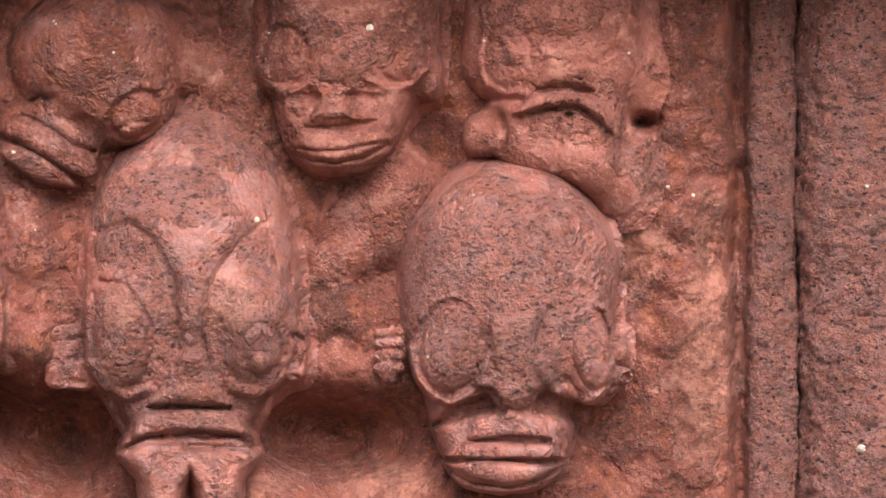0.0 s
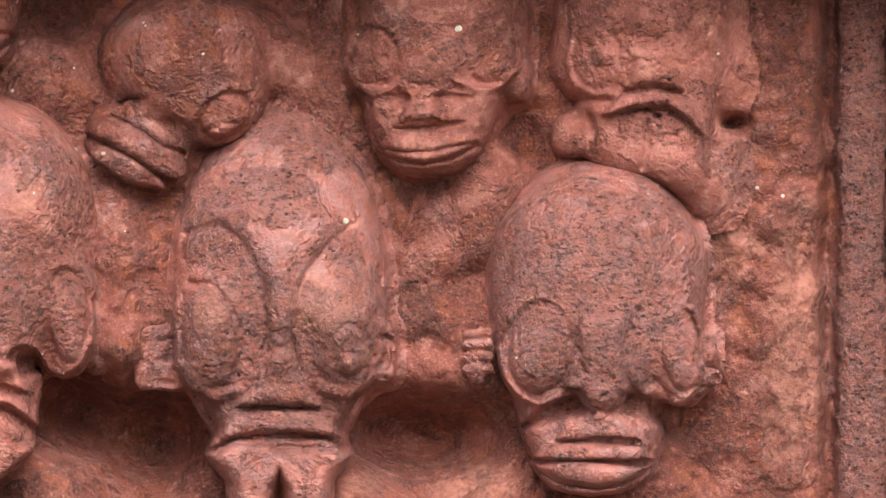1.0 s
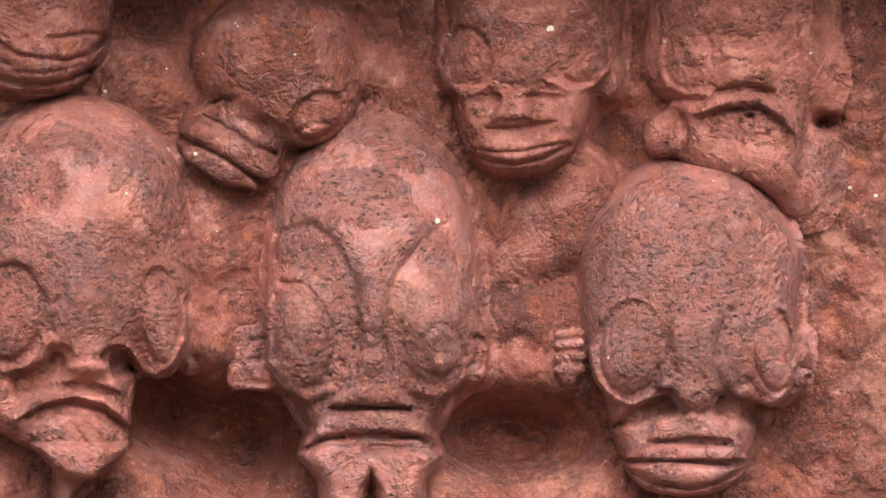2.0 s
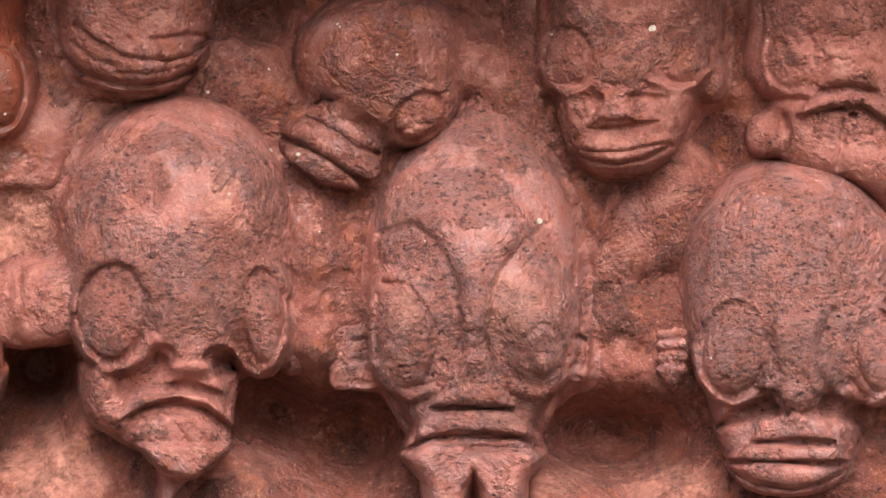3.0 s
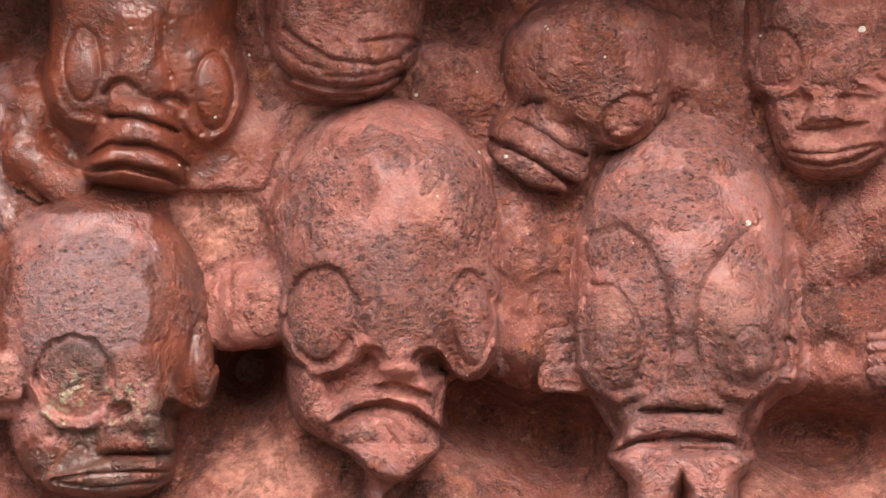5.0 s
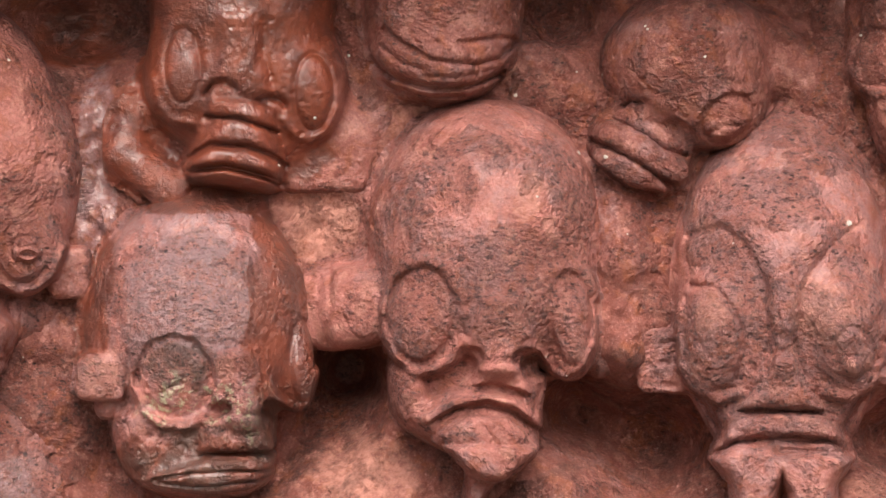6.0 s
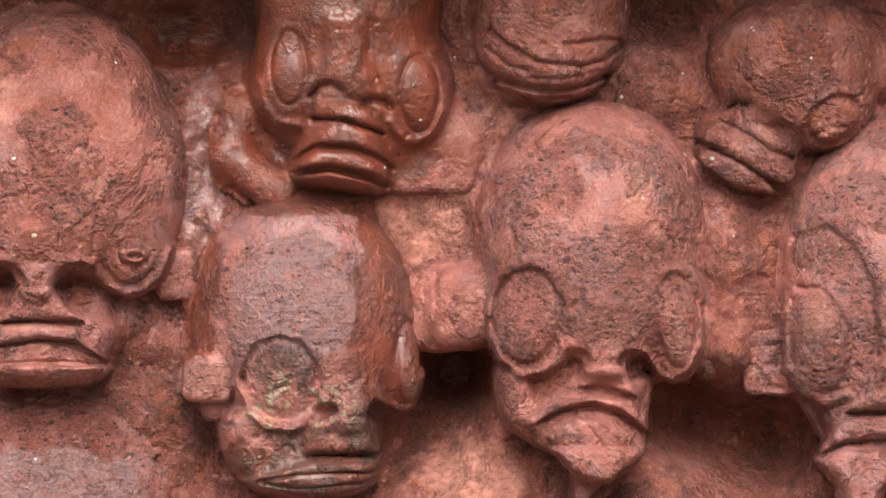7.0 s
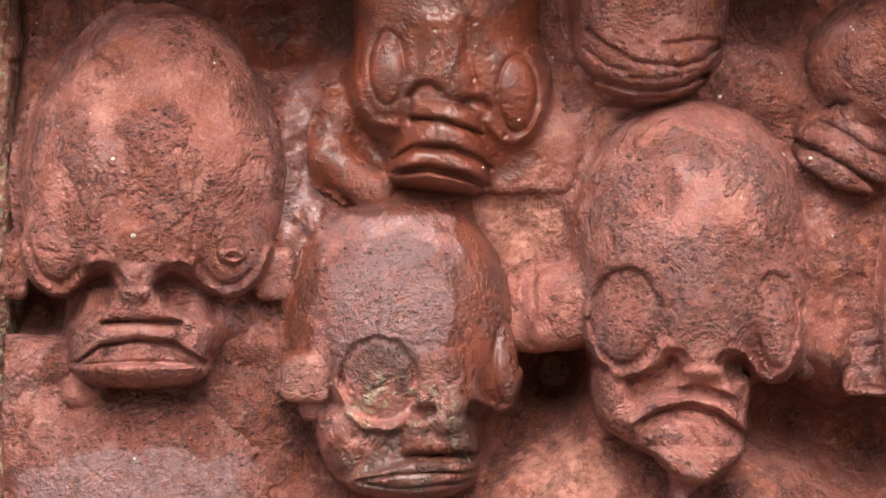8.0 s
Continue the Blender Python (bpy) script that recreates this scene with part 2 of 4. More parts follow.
GROUND_RELIEF = (
    spots("east", (110, 775, 125, 95, -210), (585, 775, 130, 70, -180), (760, 925, 130, 85, 60), (500, 925, 100, 90, 45), (775, 250, 45, 70, -60), (1138, 218, 24, 15, -60), (1050, 735, 50, 35, -60), (620, 620, 120, 110, 45),
          (60, 560, 90, 150, 35), (480, 880, 90, 60, 40), (1170, 300, 70, 500, 22), (340, 60, 70, 120, -30),
          (420, 180, 60, 110, 35), (1215, 700, 70, 260, 14), (560, 420, 70, 130, 10), (80, 420, 70, 70, 25), (690, 860, 60, 50, 20))
    + spots("middle", (165, 655, 75, 55, -130), (570, 725, 80, 70, -160), (205, 905, 100, 72, 60), (540, 905, 110, 80, 45), (120, 400, 110, 80, -12), (560, 60, 70, 80, -35), (600, 830, 130, 60, 30),
            (60, 790, 90, 80, -60), (660, 460, 50, 130, 20), (640, 640, 60, 90, 40), (550, 150, 55, 60, 30))
    + spots("far_west", (45, 545, 60, 40, -130), (500, 40, 150, 80, -150), (60, 60, 80, 90, -60), (1330, 20, 90, 60, -90), (545, 300, 50, 180, -15), (440, 700, 110, 110, 5), (565, 800, 60, 90, -60), (40, 640, 60, 60, 15),
            (960, 625, 70, 55, -90), (945, 715, 95, 85, -130), (640, 240, 50, 60, -20), (60, 130, 60, 120, 10), (480, 560, 50, 40, -20))
)


def ground_height(a, v):
    w = np.full_like(a, 12.0)
    for x, y, rx, ry, h in GROUND_RELIEF:
        w += h * np.exp(-(((a - x) / rx) ** 2 + ((v - y) / ry) ** 2) ** 1.3)
    p = np.stack([a + 3000, v + 3000, 0 * a], -1).reshape(-1, 3)
    n = 14 * lumps(p, 150) + 16 * lumps(p + 40, 62) + 9 * lumps(p + 80, 27) + 3.2 * lumps(p + 120, 12) + 1.5 * lumps(p + 160, 7)
    n -= 14 * np.clip(lumps(p + 300, 14) - 0.5, 0, 1)
    return w + n.reshape(a.shape)


class Clay:
    """A block of the carving: x to the right, y down, w out of the panel, in carver's units of a bay."""

    def __init__(self, bay, x0, x1, y0, y1, w0=-60, w1=300, h=2.5):
        self.bay, self.h = bay, h
        self.lo = (x0, y0, w0)
        self.ax = [np.arange(a, b, h, dtype=np.float32) for a, b in ((x0, x1), (y0, y1), (w0, w1))]
        self.field = np.full([len(a) for a in self.ax], 300.0, np.float32)

    def crop(self, *spans):
        s, ax = [], []
        for a, (lo, hi) in zip(self.ax, spans):
            i, j = np.searchsorted(a, lo), np.searchsorted(a, hi)
            s.append(slice(i, j)), ax.append(a[i:j])
        return tuple(s), ax[0][:, None, None], ax[1][None, :, None], ax[2][None, None, :]

    def blend(self, s, d, k, cut):
        f = self.field[s]
        if cut:
            t = np.clip(0.5 - 0.5 * (d + f) / k, 0, 1)
            self.field[s] = f + (-d - f) * t + k * t * (1 - t)
        else:
            t = np.clip(0.5 + 0.5 * (f - d) / k, 0, 1)
            self.field[s] = f + (d - f) * t - k * t * (1 - t)

    def egg(self, x, y, w, rx, ry, rw, turn=0.0, k=14.0, cut=False, p=2.0, low=None):
        """Blend in, or cut out, an ellipsoid; turn: degrees clockwise in the panel; p: above 2 the boxier; low: another radius downward."""
        z = max(3 * k, 20 if cut else 75)
        mx, my = (max(rx, ry, low or 0) + z,) * 2 if turn else (rx + z, max(ry, low or 0) + z)
        s, X, Y, W = self.crop((x - mx, x + mx), (y - my, y + my), (w - rw - z, w + rw + z))
        c, n = math.cos(radians(turn)), math.sin(radians(turn))
        u, v, t = (X - x) * c + (Y - y) * n, (Y - y) * c - (X - x) * n, W - w
        ry = np.where(v > 0, np.float32(low), np.float32(ry)) if low else ry
        if p != 2.0:
            k0 = (np.abs(u / rx) ** p + np.abs(v / ry) ** p + np.abs(t / rw) ** p) ** (1 / p)
            self.blend(s, (k0 - 1) * (rx + rw) * 0.5, k, cut)
            return self
        k0 = np.sqrt((u / rx) ** 2 + (v / ry) ** 2 + (t / rw) ** 2)
        k1 = np.sqrt((u / rx ** 2) ** 2 + (v / ry ** 2) ** 2 + (t / rw ** 2) ** 2)
        self.blend(s, k0 * (k0 - 1) / np.maximum(k1, 1e-6), k, cut)
        return self

    def slab(self, points, w, height, r, k=8.0):
        """Blend in a slab with a rounded rim of radius r that stands out from w by height; points: its outline, softened."""
        pts = [tuple(q) for q in points]
        for _ in range(2):  # cut the corners
            pts = [tuple(p[i] * f + q[i] * (1 - f) for i in (0, 1)) for p, q in zip(pts, pts[1:] + pts[:1]) for f in (0.75, 0.25)]
        xs, ys = [p[0] for p in pts], [p[1] for p in pts]
        s, X, Y, W = self.crop((min(xs) - 80, max(xs) + 80), (min(ys) - 80, max(ys) + 80), (-1e4, w + height + 80))
        d = self.inside(pts, X[:, :, 0], Y[:, :, 0])[:, :, None]
        q, t = np.maximum(1 + d / r, 0), np.maximum(W - w, 0) / height
        self.blend(s, ((np.sqrt(q * q + t * t) - 1) * (0.4 * r + 0.6 * height)).astype(np.float32), k, False)
        return self

    @staticmethod
    def inside(points, X, Y):
        """Distance from an outline, below nought inside it."""
        best, odd = np.full((X.shape[0], Y.shape[1]), 1e9, np.float32), np.zeros((X.shape[0], Y.shape[1]), bool)
        for (px, py), (qx, qy) in zip(points, points[1:] + points[:1]):
            ex, ey = qx - px, qy - py
            t = np.clip(((X - px) * ex + (Y - py) * ey) / max(ex * ex + ey * ey, 1e-6), 0, 1)
            best = np.minimum(best, (X - px - t * ex) ** 2 + (Y - py - t * ey) ** 2)
            if ey:
                odd ^= ((py > Y) != (qy > Y)) & (X < ex * (Y - py) / ey + px)
        return np.sqrt(best) * np.where(odd, -1, 1)

    def roll(self, a, b, ra, rb=None, k=10.0, cut=False):
        """Blend in, or cut out, a rounded bar from a to b that tapers from ra to rb."""
        rb = ra if rb is None else rb
        m = max(ra, rb) + max(3 * k, 60)
        s, X, Y, W = self.crop(*[(min(p, q) - m, max(p, q) + m) for p, q in zip(a, b)])
        e = [q - p for p, q in zip(a, b)]
        t = np.clip(((X - a[0]) * e[0] + (Y - a[1]) * e[1] + (W - a[2]) * e[2]) / max(sum(q * q for q in e), 1e-6), 0, 1)
        d = np.sqrt((X - a[0] - t * e[0]) ** 2 + (Y - a[1] - t * e[1]) ** 2 + (W - a[2] - t * e[2]) ** 2)
        self.blend(s, d - ra - t * (rb - ra), k, cut)
        return self

    def block(self, x, y, w, rx, ry, rw, turn=0.0, k=8.0, r=10.0, cut=False):
        """Blend in, or cut out, a block with rounded edges."""
        z = max(3 * k, 60)
        m = max(rx, ry) * 1.2 + z
        s, X, Y, W = self.crop((x - m, x + m), (y - m, y + m), (w - rw - z, w + rw + z))
        c, n = math.cos(radians(turn)), math.sin(radians(turn))
        u, v, t = np.abs((X - x) * c + (Y - y) * n) - rx + r, np.abs((Y - y) * c - (X - x) * n) - ry + r, np.abs(W - w) - rw + r
        d = np.sqrt(np.maximum(u, 0) ** 2 + np.maximum(v, 0) ** 2 + np.maximum(t, 0) ** 2) + np.minimum(np.maximum(u, np.maximum(v, t)), 0) - r
        self.blend(s, d, k, cut)
        return self

    def line(self, points, width, height, w=None):
        """Raise (height > 0) or engrave a line along the surface."""
        xs, ys = [p[0] for p in points], [p[1] for p in points]
        m = 3 * width
        s, X, Y, W = self.crop((min(xs) - m, max(xs) + m), (min(ys) - m, max(ys) + m), w or (-1e4, 1e4))
        best = None
        for (px, py), (qx, qy) in zip(points, points[1:]):
            ex, ey = qx - px, qy - py
            t = np.clip(((X - px) * ex + (Y - py) * ey) / max(ex * ex + ey * ey, 1e-6), 0, 1)
            d = (X - px - t * ex) ** 2 + (Y - py - t * ey) ** 2
            best = d if best is None else np.minimum(best, d)
        width, height = (width, 0.8 * height) if height > 0 else (0.85 * width, 0.5 * height)
        self.field[s] -= height * np.exp(-best / width ** 2)
        return self

    def ring(self, x, y, rx, ry, width, height, turn=0.0):
        """Raise or engrave an oval line."""
        pts = []
        for i in range(29):
            a = 2 * math.pi * i / 28
            u, v = rx * math.cos(a), ry * math.sin(a)
            c, n = math.cos(radians(turn)), math.sin(radians(turn))
            pts.append((x + u * c - v * n, y + u * n + v * c))
        return self.line(pts, width, height)

    def swell(self, x, y, rx, ry, height, turn=0.0, edge=None):
        """Raise or sink an oval patch: domed, or flat with an edge of that width."""
        m = max(rx, ry) * 1.3
        s, X, Y, W = self.crop((x - m, x + m), (y - m, y + m), (-1e4, 1e4))
        c, n = math.cos(radians(turn)), math.sin(radians(turn))
        q = np.sqrt((((X - x) * c + (Y - y) * n) / rx) ** 2 + (((Y - y) * c - (X - x) * n) / ry) ** 2)
        g = np.maximum(1 - q * q, 0) if edge is None else 1 / (1 + np.exp(np.clip((q - 1) * min(rx, ry) / edge, -30, 30)))
        self.field[s] -= height * g
        return self

    def plate(self, points, height, edge=4.0, w=None):
        """Raise or sink an area with straight sides by that height, with an edge of that softness."""
        xs, ys = [p[0] for p in points], [p[1] for p in points]
        m = 5 * edge
        s, X, Y, W = self.crop((min(xs) - m, max(xs) + m), (min(ys) - m, max(ys) + m), w or (-1e4, 1e4))
        d = self.inside(points, X[:, :, 0], Y[:, :, 0])
        self.field[s] -= (height / (1 + np.exp(np.clip(d / edge * 2, -30, 30))))[:, :, None].astype(np.float32)
        return self

    def finish(self, name, label, material, rough=1.0, holes=0.0, category="carved figure"):
        """Close the block, skin it, weather it and set it on the panel."""
        f = self.field
        ox, oy = BAYS[self.bay]
        # the figure grows out of the panel's ground with a soft fillet; the ground itself stays a thing of its own
        X, Y = np.meshgrid(self.ax[0], self.ax[1], indexing="ij")
        base = ground_height(X + ox, oy - Y).astype(np.float32) - 9
        k = 34.0
        for i in range(f.shape[0]):
            d = self.ax[2][None, :] - base[i][:, None]
            t = np.clip(0.5 + 0.5 * (f[i] - d) / k, 0, 1)
            f[i] += (d - f[i]) * t - k * t * (1 - t)
        for ax in range(3):
            for end in (0, -1):
                at = [slice(None)] * 3
                at[ax] = end
                f[tuple(at)] = np.maximum(f[tuple(at)], 2.0)
        verts, quads = skin(f, self.lo, self.h)
        seat = ground_height(verts[:, 0] + ox, oy - verts[:, 1]) - 6
        quads = quads[(verts[quads][:, :, 2] > seat[quads]).any(1)]  # what lies buried is left away
        used, quads = np.unique(quads, return_inverse=True)
        verts, quads = verts[used], quads.reshape(-1, 4)
        xc, yc = (self.ax[0][0] + self.ax[0][-1]) / 2, (self.ax[1][0] + self.ax[1][-1]) / 2
        m, scale = place(self.bay, xc, yc)
        seed = np.array([xc + BAYS[self.bay][0] + 4000, yc + 900, 500.0])
        p = verts + seed - np.array([xc, yc, 0])
        # weathering pushes points in and out along the surface
        g = np.zeros_like(verts)
        a, b, c = (verts[quads[:, k]] for k in (0, 1, 2))
        face = np.cross(b - a, c - a)
        for k in range(4):
            for ax in range(3):
                g[:, ax] += np.bincount(quads[:, k], face[:, ax], len(verts))
        g /= np.maximum(np.linalg.norm(g, axis=1), 1e-6)[:, None]
        bare = np.clip(0.55 + 1.7 * lumps(p + 210, 110), 0.12, 1.5)  # where the skin of the stone is gone
        push = rough * (5.0 * lumps(p, 95) + 2.2 * lumps(p + 50, 36) + bare * (1.1 * lumps(p + 90, 15) + 0.9 * lumps(p + 130, 7)))
        push -= rough * bare * (9 * np.clip(lumps(p + 300, 9) - 0.5, 0, 1) + holes * 40 * np.clip(lumps(p + 340, 13) - 0.55, 0, 1))
        verts = verts + g * push[:, None]
        out = np.stack([verts[:, 0] - xc, -verts[:, 2], yc - verts[:, 1]], 1) * scale
        ob = new(name, mesh_from(name, out, quads[:, ::-1], material))
        ob.matrix_world = m
        return tagged(ob, label, category, "carved figures of the panel")


# ---- setting ----
def on_panel(a, v, w):
    """World points of panel places in carver's units."""
    ang = a * UNIT / DIST
    return np.stack([EYE.x + DIST * np.tan(ang), EYE.y + DIST - w * UNIT, EYE.z + DIST / np.cos(ang) * np.tan(v * UNIT / DIST)], -1)


def sheet(n0, n1):
    i = np.arange(n0 * n1).reshape(n0, n1)
    return np.stack([i[:-1, :-1], i[1:, :-1], i[1:, 1:], i[:-1, 1:]], -1).reshape(-1, 4)


def build_ground_slab():
    """The hollowed ground of the panel between its mouldings, a slab with a back."""
    a, v = np.meshgrid(np.arange(-1506, 1250, 4.0), np.arange(-620, 640, 4.0), indexing="ij")
    w = ground_height(a, v)
    w -= 62 * np.exp(-((a - 1217) / 24.0) ** 2) + 50 * np.exp(-((a + 1484) / 16.0) ** 2)
    w[[0, -1], :] = w[:, [0, -1]] = -230
    ob = new("wall_carved", mesh_from("wall_carved", on_panel(a, v, w), sheet(*a.shape), stone("ground_tuff", 40, 0.0, 0.3, 0.74, coarse=0.8, relief=0.85, grime=0.85, wet=GROUND_WET, pale=GROUND_PALE, bare=GROUND_BARE, sheen=GROUND_SHEEN)))
    return tagged(ob, "hollowed red tuff ground of a carved relief panel", "wall", kind="structure")


def world_spot(bay, x, y, rx, ry):
    p = on_panel(np.array(x + BAYS[bay][0]), np.array(BAYS[bay][1] - y), np.array(0.0))
    return (float(p[0]), float(p[1]), float(p[2]), rx * UNIT, 0.12, ry * UNIT)


GROUND_WET = [world_spot("far_west", 480, 60, 80, 70), world_spot("far_west", 600, 240, 40, 60)]
# ground strips whose colour carries a painted grey sky sheen
GROUND_SHEEN = [world_spot("far_west", 535, 300, 34, 190), world_spot("far_west", 630, 250, 22, 40)]
GROUND_BARE = [world_spot("east", 600, 530, 90, 60), world_spot("east", 755, 250, 40, 60), world_spot("far_west", 440, 690, 90, 80), world_spot("east", 1210, 700, 60, 180)]
GROUND_PALE = [world_spot("far_west", 930, 400, 60, 70), world_spot("far_west", 925, 405, 75, 62), world_spot("far_west", 935, 400, 50, 60), world_spot("east", 337, 190, 34, 24), world_spot("east", 1240, 620, 50, 240),
               world_spot("east", 1130, 430, 45, 60), world_spot("middle", 470, 110, 30, 60), world_spot("middle", 200, 850, 80, 50),
               world_spot("east", 470, 862, 50, 26), world_spot("east", 700, 855, 60, 32),
               world_spot("middle", 250, 200, 40, 40), world_spot("middle", 1250, 380, 60, 40), world_spot("far_west", 990, 830, 70, 50)]


def moulding(name, label, a0, a1, crest, material, seed, coarse=1.0):
    """An upright half-round roll of the stone frame, worn along its length."""
    n = 44
    s = np.linspace(0, math.pi, n)
    v = np.arange(-620, 640, 5.0)
    S, V = np.meshgrid(s, v, indexing="ij")
    mid, half = (a0 + a1) / 2, (a1 - a0) / 2
    A = mid - half * np.cos(S)
    W = -12 + (crest + 12) * np.sin(S) ** 0.75
    p = np.stack([A + seed, V + 2000, W], -1).reshape(-1, 3)
    push = (coarse * (6 * lumps(p, 110) + 3 * lumps(p + 60, 40) + 3.4 * lumps(p + 100, 17) + 2.6 * lumps(p + 140, 8) - 14 * np.clip(lumps(p + 300, 12) - 0.5, 0, 1))).reshape(A.shape)
    A, W = A - push * np.cos(S) * 0.8, W + push * np.sin(S)
    W[[0, -1], :] = -230
    ob = new(name, mesh_from(name, on_panel(A, V, W), sheet(*A.shape), material))
    return tagged(ob, label, "moulding", kind="structure")


def plain_box(name, x0, x1, y0, y1, z0, z1, material, label, category):
    bm = bmesh.new()
    bmesh.ops.create_cube(bm, size=1)
    bmesh.ops.transform(bm, verts=bm.verts, matrix=Matrix.Translation(((x0 + x1) / 2, (y0 + y1) / 2, (z0 + z1) / 2)) @ Matrix.Diagonal((x1 - x0, y1 - y0, z1 - z0, 1)))
    bmesh.ops.bevel(bm, geom=list(bm.edges), offset=0.012, segments=2, affect="EDGES")
    me = bpy.data.meshes.new(name)
    bm.to_mesh(me)
    bm.free()
    me.materials.append(material)
    return tagged(new(name, me), label, category, kind="structure")


build_ground_slab()
ROLL = stone("frame_tuff", 61, 1.0, 1.0, 0.66, 1.6, coarse=0.9, relief=1.1, grime=0.25, bare=[(0.70, 3.05, 1.5, 0.15, 0.5, 0.6)])
moulding("trim_inner_roll", "rough half-round red stone roll beside the relief", 1226, 1311, 22, ROLL, 500, 1.2)
moulding("trim_outer_roll", "thick pitted red stone roll framing the relief", 1310, 1560, 104, ROLL, 900, 2.0)
MOSSY = stone("mossy_tuff", 73, 0.3, 0.6, 0.8, 1.2, coarse=0.9, lichen=[(-0.775, 3.07, 1.5, 0.06, 0.2, 0.6)], pale=[(-0.765, 3.08, 1.60, 0.045, 0.2, 0.11)], grime=0.7)
moulding("trim_west_roll", "lichen-streaked stone roll closing the relief", -1640, -1480, 30, MOSSY, 1300, 1.2)
BLOCK = stone("block_tuff", 81, 0.5, 0.5, 0.9)
plain_box("wall_base", -1.1, 1.1, 3.0, 3.6, 0, 1.2, BLOCK, "plain red stone base under the relief", "wall")
# out of view; juts forward only to shade the relief's upper part
plain_box("wall_top_shade", -1.1, 1.1, 2.913, 3.6, 1.81, 2.2, BLOCK, "unseen stone course added over the relief to shade its top", "wall")
plain_box("wall_back", -1.1, 1.1, 3.225, 3.6, 1.19, 1.82, BLOCK, "plain red stone behind the relief", "wall")


def build_earth():
    bm = bmesh.new()
    bmesh.ops.create_grid(bm, x_segments=60, y_segments=60, size=60)
    for q in bm.verts:
        q.co.z = 0.02 * noise.noise(q.co * 0.7)
    me = bpy.data.meshes.new("ground")
    bm.to_mesh(me)
    bm.free()
    me.materials.append(earth_material())
    return tagged(new("ground", me), "trodden brown earth before the stone", "ground", kind="structure")


build_earth()


# ---- the carved figures, from east to west ----
def rim(c, points, width=8.0, height=11.0):
    """The raised lower rim of a goggle eye, with a furrow inside it."""
    c.line(points, width, height)
    return c


def build_round_head():
    c = Clay("east", 640, 1130, 262, 960)
    c.egg(895, 512, 8, 196, 229, 197, low=262, p=2.2)
    c.slab([(748, 640), (1030, 640), (1022, 730), (1008, 800), (985, 850), (930, 876), (860, 875), (805, 850), (772, 800), (752, 730)], 10, 150, 48)
    c.egg(797, 628, 100, 68, 82, 98, 6, k=12).egg(1038, 628, 80, 48, 80, 100, -5, k=12)
    c.plate([(872, 560), (936, 560), (968, 672), (955, 690), (930, 688), (905, 700), (878, 692), (850, 688), (845, 672)], 26, 6)
    c.plate([(800, 716), (850, 690), (886, 690), (872, 722), (770, 748)], -34, 6).plate([(930, 690), (965, 688), (1030, 714), (1022, 745), (948, 722)], -34, 6)
    c.ring(800, 612, 55, 80, 6, -9, 6), c.ring(1044, 612, 33, 74, 6, -9, -6)
    rim(c, [(730, 615), (742, 665), (770, 697), (803, 708), (838, 695), (862, 672)], 8, 12), rim(c, [(1000, 680), (1020, 704), (1042, 704), (1066, 680), (1080, 640)], 8, 12)
    rim(c, [(748, 560), (772, 530), (800, 522), (832, 538), (856, 580), (868, 605)], 7, 5), rim(c, [(1012, 560), (1040, 536), (1064, 544), (1076, 575)], 7, 6)
    c.line([(862, 590), (876, 640), (866, 680)], 11, -20).line([(968, 545), (948, 600), (944, 645), (958, 682)], 11, -20)
    c.egg(908, 680, 154, 42, 42, 54, k=12).egg(856, 694, 192, 27, 17, 36, 12, k=6, cut=True).egg(966, 694, 192, 29, 16, 36, -10, k=6, cut=True)
    c.plate([(846, 728), (905, 722), (962, 732), (974, 768), (900, 765), (832, 770)], 15, 6)
    c.line([(830, 771), (900, 767), (972, 772)], 4.5, -20)
    c.plate([(826, 776), (975, 776), (1004, 806), (950, 803), (850, 802), (780, 806)], 14, 5)
    c.line([(778, 806), (850, 803), (920, 804), (1006, 810)], 4.5, -24)
    c.plate([(785, 814), (850, 808), (1000, 814), (960, 838), (900, 846), (840, 838)], 16, 5)
    c.line([(788, 818), (835, 845), (900, 853), (955, 842), (1004, 818)], 3.5, -14)
    c.plate([(780, 815), (840, 845), (900, 852), (960, 842), (1006, 816), (985, 850), (940, 870), (880, 872), (825, 855)], 16, 5)
    c.plate([(775, 900), (825, 870), (880, 882), (945, 880), (1010, 845), (1040, 960), (760, 960)], -45, 8)
    for y in (588, 607, 628, 650):  # fingers laid beside the cheek
        c.roll((672, y, 92), (710, y - 3, 106), 10, 11, k=2)
    c.egg(692, 655, 60, 27, 34, 50, k=8).egg(694, 612, 40, 26, 50, 50, k=10)
    c.roll((1060, 696, 40), (1098, 662, 82), 24, 20, k=8).egg(1108, 664, 100, 8, 8, 16, k=4, cut=True)
    c.egg(1096, 622, 20, 22, 34, 42, k=10)
    return c.finish("carved_figure", "round-skulled red stone head with goggle eyes and wide lips", stone("round_head_tuff", 3, 0.85, 1.0, 0.6, 1.2, bare=[(0.004, -0.1, 0.03, 0.075, 0.2, 0.09)]), 1.0, 0.4)


